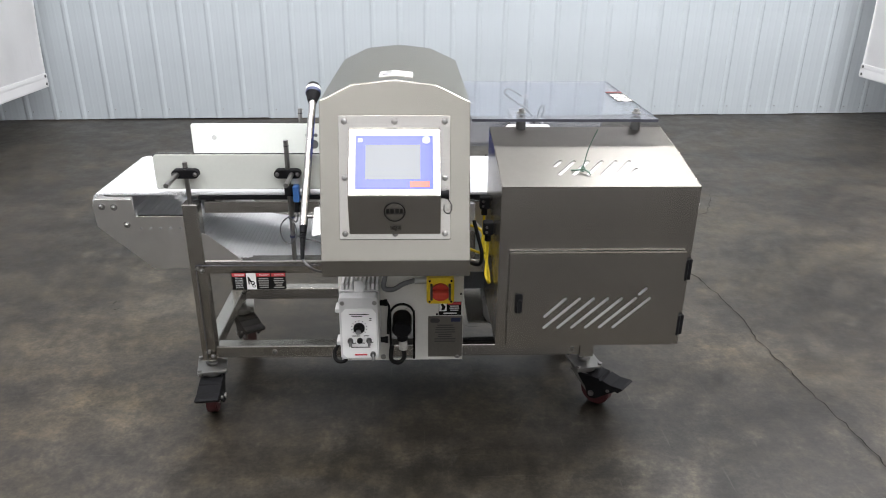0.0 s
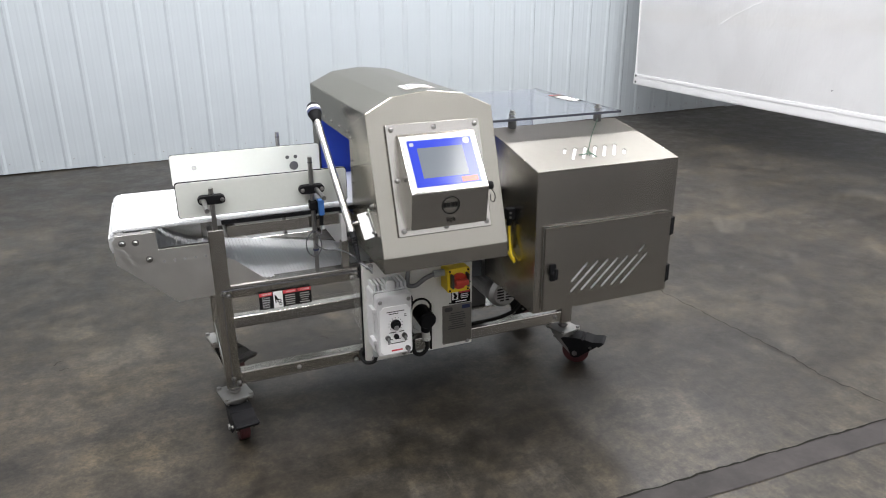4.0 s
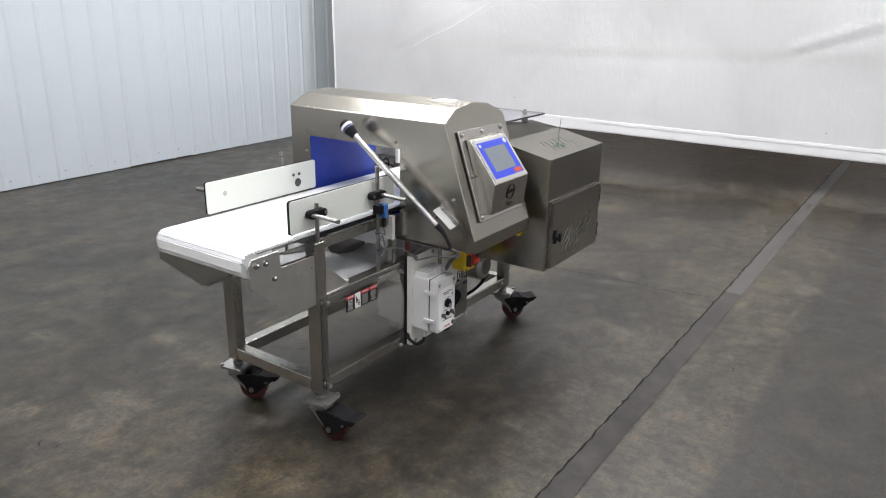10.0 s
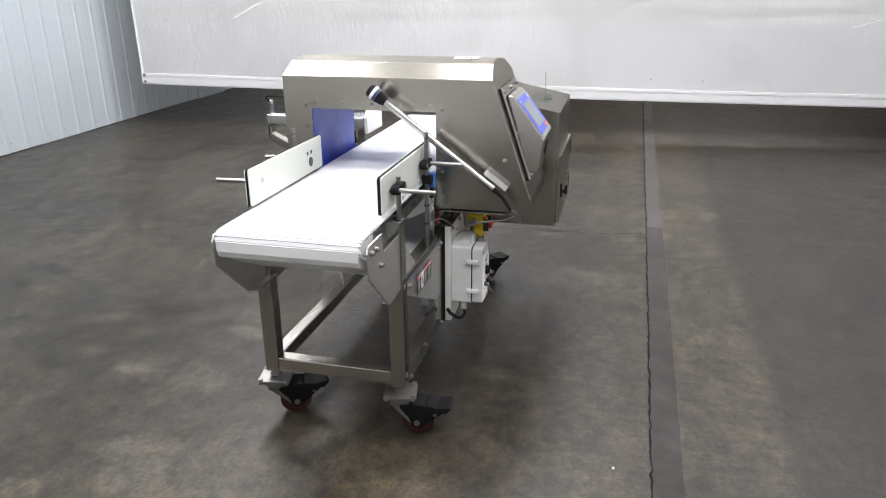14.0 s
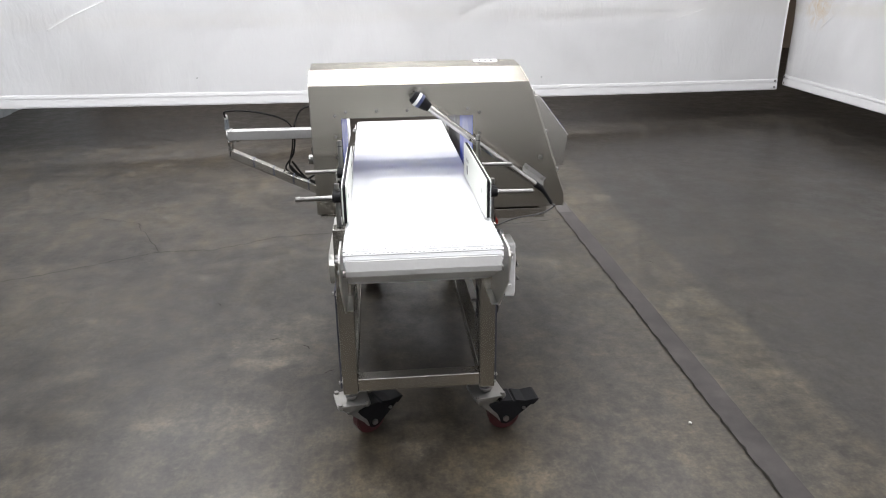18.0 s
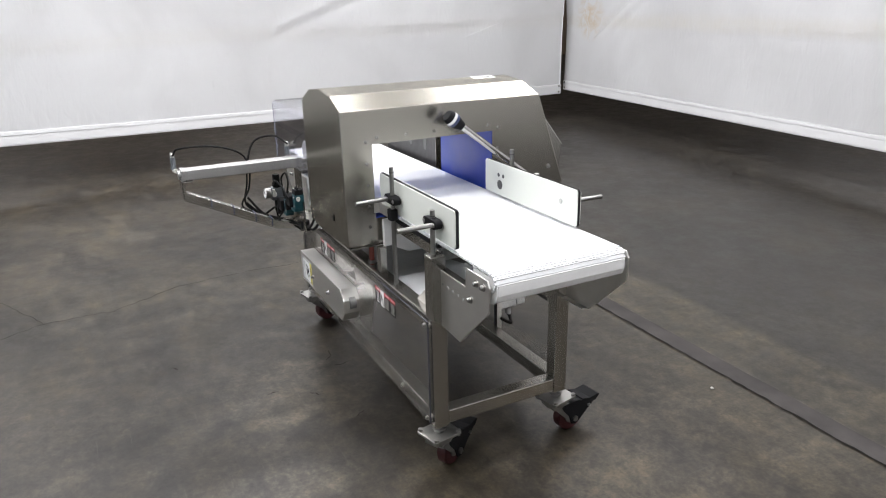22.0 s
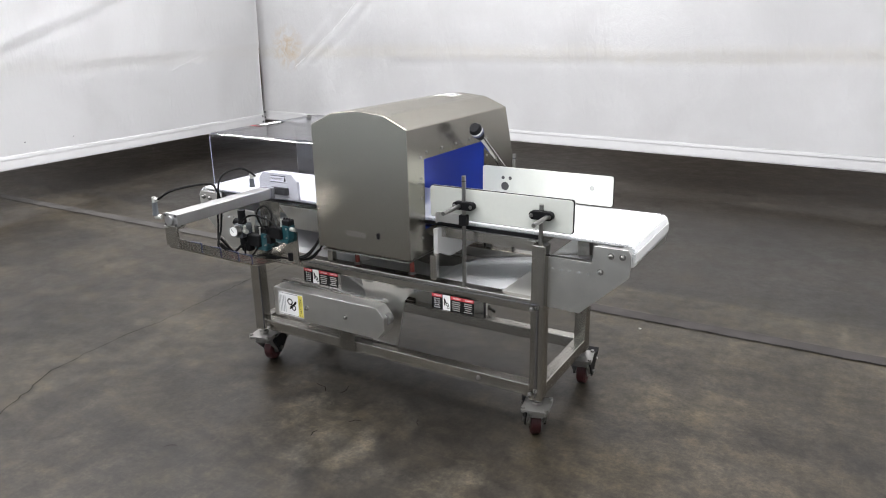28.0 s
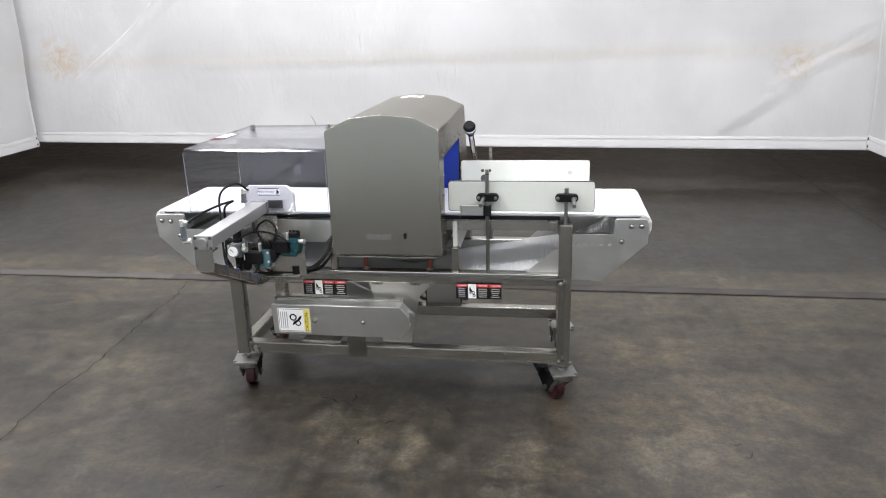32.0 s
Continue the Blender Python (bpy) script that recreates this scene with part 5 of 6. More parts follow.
W = CX1 - CX0
holes = [slot(0.174 + 0.0415 * k, 0.072, 0.230 + 0.0415 * k, 0.152, 0.0105) for k in range(5)]
holes += [slot(0.168, 0.122, 0.189, 0.152, 0.0105), slot(0.382, 0.072, 0.405, 0.104, 0.0105)]
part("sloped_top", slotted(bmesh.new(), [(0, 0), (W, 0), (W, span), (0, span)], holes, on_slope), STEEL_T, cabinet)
bm = bmesh.new()
v = [bm.verts.new(p) for p in ((CX0, *BEND), (CX1, *BEND), (CX1, *TOPB), (CX0, *TOPB))]
bm.faces.new(v)
bmesh.ops.solidify(bm, geom=bm.faces[:], thickness=0.002)
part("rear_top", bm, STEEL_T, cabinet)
DX0, DX1, DZ0, DZ1, DY = 0.192, 0.708, 0.484, 0.790, 1.944
holes = [slot(0.112 + 0.042 * k, 0.062, 0.212 + 0.042 * k, 0.158, 0.0095) for k in range(6)]
holes += [slot(0.112, 0.100, 0.170, 0.158, 0.0095), slot(0.390, 0.172, 0.408, 0.190, 0.0095)]
door = part("door", slotted(bmesh.new(), [(0, 0), (DX1 - DX0, 0), (DX1 - DX0, DZ1 - DZ0), (0, DZ1 - DZ0)], holes, lambda u, v, w: (DX0 + u, DY - w, DZ0 + v)), STEEL_C, cabinet, "hinged vented cabinet door, shut")
bm = bmesh.new()
for a in ((DX0, DX0 + 0.002, DZ0, DZ1), (DX1 - 0.002, DX1, DZ0, DZ1), (DX0 + 0.002, DX1 - 0.002, DZ1 - 0.002, DZ1), (DX0 + 0.002, DX1 - 0.002, DZ0, DZ0 + 0.002)):
    box(bm, a[0], a[1], DY + 0.0015, CF - 0.0015, a[2], a[3])
part("door_edge", bm, STEEL, door)
bm = bmesh.new()
prism(bm, rounded(0.212, 0.234, 0.598, 0.662, 0.006), "y", DY - 0.006, DY, 0.001)
latch = part("latch", bm, BLACK, door, "black swing latch")
bm = bmesh.new()
rod(bm, (0.223, DY - 0.004, 0.626), (0.223, DY - 0.022, 0.626), 0.009, 14)
prism(bm, rounded(0.217, 0.229, 0.612, 0.652, 0.004), "y", DY - 0.030, DY - 0.018, 0.002)
part("latch_knob", bm, BLACK, latch)
for z in (0.700, 0.516):
    bm = bmesh.new()
    box(bm, DX1 + 0.002, CX1 + 0.003, DY + 0.004, CF - 0.001, z, z + 0.066, 0.002)
    rod(bm, (DX1 + 0.004, DY + 0.004, z), (DX1 + 0.004, DY + 0.004, z + 0.066), 0.006, 10)
    part("hinge", bm, BLACK, cabinet)
part("inner_bin", prism(bmesh.new(), [(1.952, 0.52), (2.33, 0.50), (2.33, 0.78), (1.952, 0.76)], "x", 0.20, 0.69), WHITE, cabinet, "white plastic bin behind the slots")
part("inner_shelf", prism(bmesh.new(), [(1.975, 0.983), (2.195, 1.029), (2.195, 1.025), (1.975, 0.979)], "x", 0.20, 0.69), WHITE, cabinet, "white plastic sheet under the vent slots")
for ox in (0.27, 0.43):
    part("oval_hole", prism(bmesh.new(), rounded(ox - 0.016, ox + 0.016, 0.878, 0.936, 0.0155), "y", CB - 0.002, CB + 0.001), DARK, cabinet)
part("mounting_bracket", box(bmesh.new(), 0.50, 0.60, CB, 2.360, 0.53, 0.60), STEEL, cabinet)
part("tie_wire", hose(hose(hose(bmesh.new(), [(0.402, 2.045, 1.004), (0.414, 2.05, 1.06), (0.424, 2.052, 1.09), (0.440, 2.056, 1.125)], 0.0014, 6, 6),
     [(0.372, 2.052, 1.006), (0.390, 2.040, 1.010), (0.404, 2.042, 1.012), (0.416, 2.030, 1.008), (0.422, 2.020, 1.001)], 0.0024, 6, 6),
     [(0.398, 2.040, 1.006), (0.404, 2.052, 1.018), (0.410, 2.040, 1.012), (0.402, 2.034, 1.006)], 0.0022, 6, 6), WIRE, cabinet, "twisted green tie wire")

# ---- clear guard over the outfeed ----
guard = thing("clear_guard", (0.38, 2.62, 0.84), "bent clear polycarbonate guard with dark edges", "guard")
GX0, GX1, GY0, GY1, GZ = 0.096, 0.682, 2.262, 2.953, 1.108
bm = bmesh.new()
prism(bm, [(GY0, GZ), (GY1 - 0.016, GZ), (GY1 - 0.0099, GZ - 0.0012), (GY1 - 0.0047, GZ - 0.0047), (GY1 - 0.0012, GZ - 0.0099), (GY1, GZ - 0.016), (GY1, 0.842), (GY1 - 0.005, 0.842), (GY1 - 0.005, GZ - 0.016), (GY1 - 0.016, GZ - 0.006), (GY0, GZ - 0.006)], "x", GX0, GX1)
sheet = part("bent_sheet", bm, CLEAR, guard)
sheet.visible_shadow = False
part("sheet_edge", box(bmesh.new(), GX0, GX1, GY0 - 0.0015, GY0 - 0.0003, GZ - 0.0085, GZ), CLEAR_EDGE, sheet)
for x in (GX0 - 0.0014, GX1 + 0.0003):
    part("side_edge", box(bmesh.new(), x, x + 0.0011, GY1 - 0.005, GY1, 0.842, GZ - 0.016), BRIGHT_EDGE, sheet)
part("sheet_edge", box(bmesh.new(), GX1 + 0.0003, GX1 + 0.0012, GY0, GY1 - 0.016, GZ - 0.006, GZ), CLEAR_EDGE, sheet)
for x in (0.262, 0.636):
    post = part("post", rod(bmesh.new(), (x, 2.348, 1.056), (x, 2.348, GZ - 0.0062), 0.016, 18), DARK, guard)
    part("cap_nut", rod(rod(bmesh.new(), (x, 2.348, GZ), (x, 2.348, GZ + 0.004), 0.014, 14), (x, 2.348, GZ + 0.003), (x, 2.348, GZ + 0.014), 0.009, 6, smooth=False), CHROME, post)


# ---- warning stickers ----
def bars(parent, x0, x1, z0, z1, n, to, mat, rnd):
    """Lines of unreadable print as plain bars."""
    step = (z1 - z0) / n
    for k in range(n):
        w = (x1 - x0) * rnd.uniform(0.6, 0.98)
        c = (x0 + x1) / 2
        part("print_bar", prism_on(to, c - w / 2, c + w / 2, z0 + k * step + step * 0.29, z0 + (k + 1) * step - step * 0.29, 0.0006, 0.0010), mat, parent)


def prism_on(to, u0, u1, v0, v1, w0, w1):
    sub = bmesh.new()
    box(sub, u0, u1, v0, v1, w0, w1)
    for v in sub.verts:
        v.co = to(*v.co)
    return sub


def sticker(parent, to, turn_m):
    """A four-field danger sticker, 0.186 by 0.064, on a clear panel. to(u, v, w) places it, turn_m lays its lettering."""
    rnd = random.Random(5)
    s = part("danger_sticker", prism_on(to, 0, 0.186, 0, 0.064, 0.0, 0.0006), INK, parent, "black, white and red danger sticker")
    for u0, u1, word in ((0, 0.048, "DANGER"), (0.084, 0.134, "PELIGRO"), (0.136, 0.186, "DANGER")):
        part("red_header", prism_on(to, u0 + 0.001, u1 - 0.001, 0.050, 0.063, 0.0005, 0.0009), LABEL_RED, s)
        words(word, 0.0082, turn_m((u0 + u1) / 2 + 0.003, 0.0565, 0.0010), PAPER, s, depth=0.0002)
        if u0 == 0:
            for k, line in enumerate(("Do not", "operate", "without", "guards", "in place")):
                words(line, 0.0088, turn_m(0.024, 0.0435 - 0.0088 * k, 0.0008), PAPER, s, depth=0.0002)
        else:
            bars(s, u0 + 0.006, u1 - 0.006, 0.004, 0.046, 5, to, PALE, rnd)
    field = part("pictogram_field", prism_on(to, 0.050, 0.083, 0.001, 0.063, 0.0005, 0.0009), PAPER, s)
    pic = bmesh.new()
    for cx, cy, r in ((0.070, 0.026, 0.0075), (0.074, 0.014, 0.0060)):
        for k in range(12):
            a0, a1 = 2 * math.pi * k / 12, 2 * math.pi * (k + 1) / 12
            v = [pic.verts.new((cx + q * math.cos(a), cy + q * math.sin(a), 0.0011)) for q, a in ((r, a0), (r, a1), (r * 0.55, a1), (r * 0.55, a0))]
            pic.faces.new(v)
    for poly in ([(0.054, 0.050), (0.060, 0.048), (0.066, 0.034), (0.071, 0.031), (0.069, 0.027), (0.062, 0.029), (0.055, 0.040)], [(0.055, 0.040), (0.059, 0.040), (0.060, 0.020), (0.056, 0.020)]):
        pic.faces.new([pic.verts.new((u, v, 0.0011)) for u, v in poly])
    for v in pic.verts:
        v.co = to(*v.co)
    bmesh.ops.solidify(pic, geom=pic.faces[:], thickness=0.0002)
    part("pictogram", pic, INK, field)
    return s


def faced(x, y, z, way):
    """Places on an upright face at y looking along way * y; u runs as read from there."""
    to = lambda u, v, w: (x - way * u, y + way * w, z + v)
    rot = Matrix.Rotation(radians(180), 4, "Z") if way > 0 else Matrix()
    lay = lambda u, v, w: Matrix.Translation(to(u, v, w)) @ rot @ Matrix.Rotation(radians(90), 4, "X")
    return to, lay


# ---- clear side panels on the stand ----
for y, way, x0, x1, stick in ((2.356, -1, -0.842, -0.352, (-0.722,)), (2.894, 1, -0.842, 0.520, (-0.401, 0.248))):
    p = thing("side_panel", ((x0 + x1) / 2, y, 0.20), "clear polycarbonate side panel with danger stickers", "panel", "clear panels of the stand")
    lo, hi = sorted((y, y + way * 0.005))
    pane = part("pane", box(bmesh.new(), x0, x1, lo, hi, 0.200, 0.572), CLEAR_PANE, p)
    pane.visible_shadow = False
    for x in (x0, x1):
        part("dark_edge", box(bmesh.new(), x - 0.0007, x + 0.0007, lo - 0.0002, hi + 0.0002, 0.200, 0.572), CLEAR_EDGE, p)
    part("dark_edge", box(bmesh.new(), x0, x1, lo - 0.0003, hi + 0.0003, 0.572, 0.5735), CLEAR_EDGE, p)
    for x in (x0 + 0.02, x1 - 0.03):
        for z in (0.212, 0.555):
            bolt(p, (x, y + way * 0.005, z), (0, way, 0), 0.006, 0.008)
    for sx in stick:
        to, lay = faced(sx, y + way * 0.0052, 0.482, way)
        sticker(p, to, lay)
to = lambda u, v, w: (0.622 + u * 0.32, 2.530 + v * 3.0, GZ + 0.0003 + w)
s = part("warning_sticker", prism_on(to, 0, 0.19, 0, 0.060, 0.0, 0.0006), INK, guard, "black, white and red warning sticker")
part("red_header", prism_on(to, 0.004, 0.186, 0.0565, 0.0582, 0.0005, 0.0009), LABEL_RED, s)
part("white_field", prism_on(to, 0.070, 0.130, 0.002, 0.044, 0.0005, 0.0009), PAPER, s)
bars(s, 0.010, 0.062, 0.004, 0.044, 4, to, PAPER, random.Random(8))
bars(s, 0.136, 0.182, 0.004, 0.044, 4, to, PAPER, random.Random(9))

# ---- pneumatic pusher ----
pusher = thing("pneumatic_pusher", (0.39, 2.93, 0.59), "aluminium pneumatic cylinder pusher on a steel strut", "pusher")
bm = bmesh.new()
prism(bm, rounded(0.358, 0.422, 0.848, 0.892, 0.004), "y", 2.94, 3.420, 0.001)
cyl = part("cylinder_body", bm, ALLOY, pusher)
for y in (2.925, 3.420):
    bm = bmesh.new()
    prism(bm, rounded(0.355, 0.425, 0.845, 0.895, 0.006), "y", y, y + 0.015, 0.001)
    cap = part("end_cap", bm, ALLOY, cyl)
    for sx in (0.363, 0.417):
        for sz in (0.852, 0.888):
            part("cap_screw", rod(bmesh.new(), (sx, y - 0.002, sz), (sx, y + 0.018, sz), 0.0055, 10), DARK, cap)
part("end_plug", rod(bmesh.new(), (0.390, 3.43, 0.870), (0.390, 3.446, 0.870), 0.0185, 24), ALLOY, cyl)
part("piston_rod", rod(bmesh.new(), (0.390, 2.885, 0.870), (0.390, 2.93, 0.870), 0.011, 16), CHROME, pusher)
bm = bmesh.new()
prism(bm, [(0.262, 0.838), (0.478, 0.838), (0.478, 0.918), (0.452, 0.946), (0.290, 0.946), (0.262, 0.916)], "y", 2.868, 2.884, 0.001)
plate = part("pusher_plate", bm, WHITE, pusher, "white plastic pusher plate with chamfered corners")
part("rod_bracket", box(bmesh.new(), 0.310, 0.400, 2.884, 2.894, 0.855, 0.888, 0.002), DARK, plate)
to, lay = faced(0.412, 2.8842, 0.906, 1)
mark = part("pinch_sticker", prism_on(to, 0, 0.092, 0, 0.030, 0.0, 0.0005), PAPER, plate)
part("black_line", prism_on(to, 0, 0.092, 0.027, 0.030, 0.0004, 0.0008), INK, mark)
part("black_line", prism_on(to, 0, 0.092, 0.0, 0.003, 0.0004, 0.0008), INK, mark)
words("PINCH POINT", 0.0118, lay(0.034, 0.0150, 0.0006), INK, mark, depth=0.0002)
bm = bmesh.new()
prism_pts = [(0.076, 0.006), (0.088, 0.008), (0.090, 0.016), (0.084, 0.025), (0.079, 0.022), (0.080, 0.014)]
bm.faces.new([bm.verts.new(to(u, v, 0.0008)) for u, v in prism_pts])
bmesh.ops.solidify(bm, geom=bm.faces[:], thickness=0.0003)
part("pinch_mark", bm, INK, mark)
# upright slotted bracket and the slanting strut
bm = bmesh.new()
slotted(bm, [(0.318, 0.588), (0.428, 0.588), (0.428, 0.836), (0.318, 0.836)], [slot(0.345, 0.70, 0.345, 0.76, 0.011), slot(0.400, 0.70, 0.400, 0.76, 0.011)], lambda u, v, w: (u, 2.942 - w, v))
part("bracket", bm, STEEL_V, pusher)
bm = bmesh.new()
prism(bm, [(3.436, 0.838), (3.424, 0.838), (3.424, 0.798), (3.050, 0.616), (2.905, 0.592), (2.905, 0.556), (3.060, 0.580), (3.436, 0.762)], "x", 0.366, 0.416, 0.003)
part("strut", bm, STEEL_Y, pusher)
part("tip_bracket", box(box(bmesh.new(), 0.358, 0.424, 3.4365, 3.4395, 0.772, 0.848, 0.001), 0.358, 0.424, 3.392, 3.4365, 0.838, 0.844, 0.001), STEEL, pusher)
part("foot_plate", box(bmesh.new(), 0.23, 0.46, 2.892, 2.99, 0.588, 0.594, 0.001), STEEL, pusher)


def elbow(base, up, parent):
    """A grey push-in elbow with a pale collar."""
    b = Vector(base)
    e = part("elbow_fitting", rod(rod(bmesh.new(), b, b + Vector((0, 0, up)), 0.0105, 14), b + Vector((0, 0, -0.004)), b + Vector((0, 0, 0.004)), 0.013, 6, smooth=False), SOOT, parent)
    part("collar", rod(rod(bmesh.new(), b + Vector((0, 0, up)), b + Vector((0, 0, up + 0.020)), 0.008, 14), b + Vector((0, 0, up + 0.012)), b + Vector((-0.022, 0, up + 0.012)), 0.0065, 12), PALE, e)
    return e


elbow((0.446, 3.452, 0.890), 0.045, pusher)
part("side_port", rod(bmesh.new(), (0.426, 3.444, 0.880), (0.448, 3.452, 0.880), 0.010, 12), PALE, pusher)
elbow((0.440, 2.965, 0.900), 0.032, pusher)
TUBES = (
    [(0.424, 3.452, 0.948), (0.36, 3.43, 0.985), (0.33, 3.30, 0.985), (0.42, 3.18, 0.93), (0.446, 3.14, 0.86), (0.45, 3.15, 0.76), (0.43, 3.19, 0.69), (0.41, 3.12, 0.645)],
    [(0.418, 2.965, 0.946), (0.44, 3.02, 0.985), (0.47, 3.10, 0.965), (0.462, 3.14, 0.88), (0.458, 3.155, 0.78), (0.44, 3.17, 0.69), (0.40, 3.09, 0.63)],
    [(0.47, 3.03, 0.725), (0.43, 3.04, 0.775), (0.36, 3.05, 0.80), (0.29, 3.04, 0.785), (0.235, 3.03, 0.745)],
    [(0.345, 3.02, 0.73), (0.375, 3.02, 0.80), (0.335, 3.01, 0.835), (0.300, 3.01, 0.80), (0.318, 3.02, 0.73)],
    [(0.41, 3.10, 0.635), (0.40, 3.03, 0.612), (0.36, 2.99, 0.607), (0.25, 2.975, 0.608), (0.16, 2.965, 0.63), (0.105, 2.955, 0.70), (0.098, 2.93, 0.74)],
    [(0.43, 3.13, 0.65), (0.40, 3.04, 0.606), (0.34, 2.985, 0.600), (0.24, 2.965, 0.603), (0.15, 2.95, 0.618), (0.10, 2.935, 0.68)],
    [(0.38, 3.02, 0.655), (0.40, 3.04, 0.62), (0.45, 3.03, 0.60), (0.44, 3.04, 0.66)],
)
BUNDLE = (
    [(0.440, 3.17, 0.70), (0.430, 3.12, 0.650), (0.428, 3.04, 0.612), (0.400, 2.985, 0.602), (0.30, 2.962, 0.603), (0.19, 2.960, 0.622), (0.12, 2.955, 0.68), (0.10, 2.94, 0.73)],
    [(0.448, 3.16, 0.72), (0.438, 3.10, 0.640), (0.420, 3.02, 0.600), (0.36, 2.975, 0.598), (0.26, 2.958, 0.600), (0.17, 2.952, 0.612), (0.11, 2.94, 0.66)],
    [(0.46, 3.04, 0.655), (0.465, 3.08, 0.63), (0.44, 3.09, 0.625), (0.415, 3.05, 0.612)],
)
for pts in BUNDLE:
    part("hose_bundle", hose(bmesh.new(), pts, 0.0054), RUBBER, pusher)
for k, pts in enumerate(TUBES):
    part("air_tube", hose(bmesh.new(), pts, 0.0042), RUBBER, pusher)
for y, z in ((3.33, 0.752), (3.24, 0.708), (3.15, 0.664), (3.08, 0.631)):
    bm = bmesh.new()
    box(bm, 0.364, 0.418, y - 0.0016, y + 0.0016, z - 0.036, z + 0.004)
    part("cable_tie", bm, NAVY, pusher)

# ---- air regulator and valves ----
valves = thing("valve_bank", (0.36, 3.0, 0.594), "black and teal solenoid valves with an air regulator", "valve")
bm = bmesh.new()
prism(bm, rounded(0.436, 0.486, 0.690, 0.748, 0.008), "y", 2.992, 3.052, 0.003)
reg = part("regulator_body", bm, SOOT, valves)
part("regulator_knob", rod(rod(bmesh.new(), (0.461, 3.022, 0.748), (0.461, 3.022, 0.762), 0.019, 18), (0.461, 3.022, 0.762), (0.461, 3.022, 0.806), 0.0165, 12, smooth=False), BLACK, reg)
part("filter_bowl", rod(rod(bmesh.new(), (0.461, 3.022, 0.690), (0.461, 3.022, 0.640), 0.017, 18), (0.461, 3.022, 0.640), (0.461, 3.022, 0.628), 0.012, 14), BLACK, reg)
g0, g1 = Vector((0.462, 3.050, 0.722)), Vector((0.460, 3.078, 0.724))
part("gauge", rod(bmesh.new(), g0, g1, 0.024, 24), CHROME, reg, "round pressure gauge with a white dial")
gw = (g1 - g0).normalized()
part("dial", rod(bmesh.new(), g1, g1 + gw * 0.001, 0.020, 24), PAPER, reg)
gs = gw.orthogonal().normalized()
part("needle", rod(bmesh.new(), g1 + gw * 0.0018 - gs * 0.004, g1 + gw * 0.0018 + gs * 0.015, 0.0012, 6), INK, reg)
part("side_knob", rod(bmesh.new(), (0.486, 3.012, 0.742), (0.510, 3.020, 0.752), 0.015, 16), BLACK, reg)
part("port_fitting", rod(rod(bmesh.new(), (0.436, 3.040, 0.722), (0.416, 3.046, 0.722), 0.010, 12), (0.426, 3.044, 0.722), (0.426, 3.046, 0.746), 0.007, 12), PALE, reg)
for x, y, z in ((0.352, 3.000, 0.690), (0.238, 2.990, 0.735)):
    bm = bmesh.new()
    prism(bm, rounded(x - 0.022, x + 0.012, z - 0.036, z + 0.026, 0.004), "y", y - 0.022, y + 0.020, 0.002)
    v = part("valve_body", bm, TEAL, valves)
    part("valve_cover", box(bmesh.new(), x - 0.023, x + 0.013, y - 0.020, y + 0.018, z + 0.024, z + 0.048, 0.003), BLACK, v)
    part("valve_base", box(bmesh.new(), x - 0.016, x + 0.050, y - 0.014, y + 0.022, z - 0.050, z - 0.035, 0.003), TEAL, v)
    for sx in (-0.016, -0.002, 0.012):
        part("button", rod(bmesh.new(), (x + sx - 0.003, y + 0.004, z + 0.047), (x + sx - 0.003, y + 0.004, z + 0.056), 0.0045, 10), BLACK, v)
    bm = box(bmesh.new(), x + 0.0105, x + 0.082, y - 0.006, y + 0.034, z - 0.034, z + 0.016, 0.005)
    coil = part("solenoid", bm, BLACK, v)
    part("solenoid_plug", box(bmesh.new(), x + 0.066, x + 0.090, y + 0.004, y + 0.036, z - 0.060, z - 0.018, 0.004), BLACK, coil)
    for sz in (-0.024, 0.014):
        part("valve_screw", rod(bmesh.new(), (x - 0.013, y + 0.018, z + sz), (x - 0.013, y + 0.024, z + sz), 0.0045, 10), CHROME, v)
    part("push_fitting", rod(bmesh.new(), (x - 0.021, y + 0.004, z + 0.010), (x - 0.046, y + 0.010, z + 0.012), 0.0085, 12), PALE, v)
    part("top_fitting", rod(bmesh.new(), (x + 0.024, y + 0.006, z + 0.014), (x + 0.024, y + 0.006, z + 0.046), 0.0065, 12), PALE, v)
part("valve_bracket", box(box(bmesh.new(), 0.20, 0.44, 2.945, 2.978, 0.594, 0.600), 0.20, 0.44, 2.972, 2.978, 0.600, 0.73), STEEL, valves)
part("dump_valve", rod(bmesh.new(), (0.245, 2.965, 0.600), (0.245, 2.965, 0.635), 0.020, 14), BLACK, valves)

# ---- chain guard and motor ----
cover = thing("chain_guard", (0.08, 2.93, 0.245), "brushed stainless chain guard box with a caution sticker", "machine guard")
bm = bmesh.new()
prism(bm, [(0.372, 0.325), (0.372, 0.458), (-0.176, 0.458), (-0.212, 0.418), (-0.212, 0.365), (-0.176, 0.322)], "y", 2.898, 2.964, 0.002)
part("cover", bm, SATIN, cover)
part("lip", box(bmesh.new(), -0.176, 0.384, 2.880, 2.899, 0.454, 0.464, 0.001), STEEL, cover)
for x in (0.190, -0.019):
    bolt(cover, (x, 2.964, 0.388), (0, 1, 0), 0.007, 0.012)
for x in (0.035,):
    part("bracket_leg", box(bmesh.new(), x - 0.04, x + 0.04, 2.893, 2.899, 0.196, 0.33, 0.001), STEEL, cover)
part("shaft_disc", rod(bmesh.new(), (-0.205, 2.915, 0.405), (-0.205, 2.94, 0.405), 0.024, 20), ALLOY, cover)
to, lay = faced(0.348, 2.9642, 0.336, 1)
cau = part("caution_sticker", prism_on(to, 0, 0.140, 0, 0.106, 0.0, 0.0006), PAPER, cover, "white and yellow caution sticker")
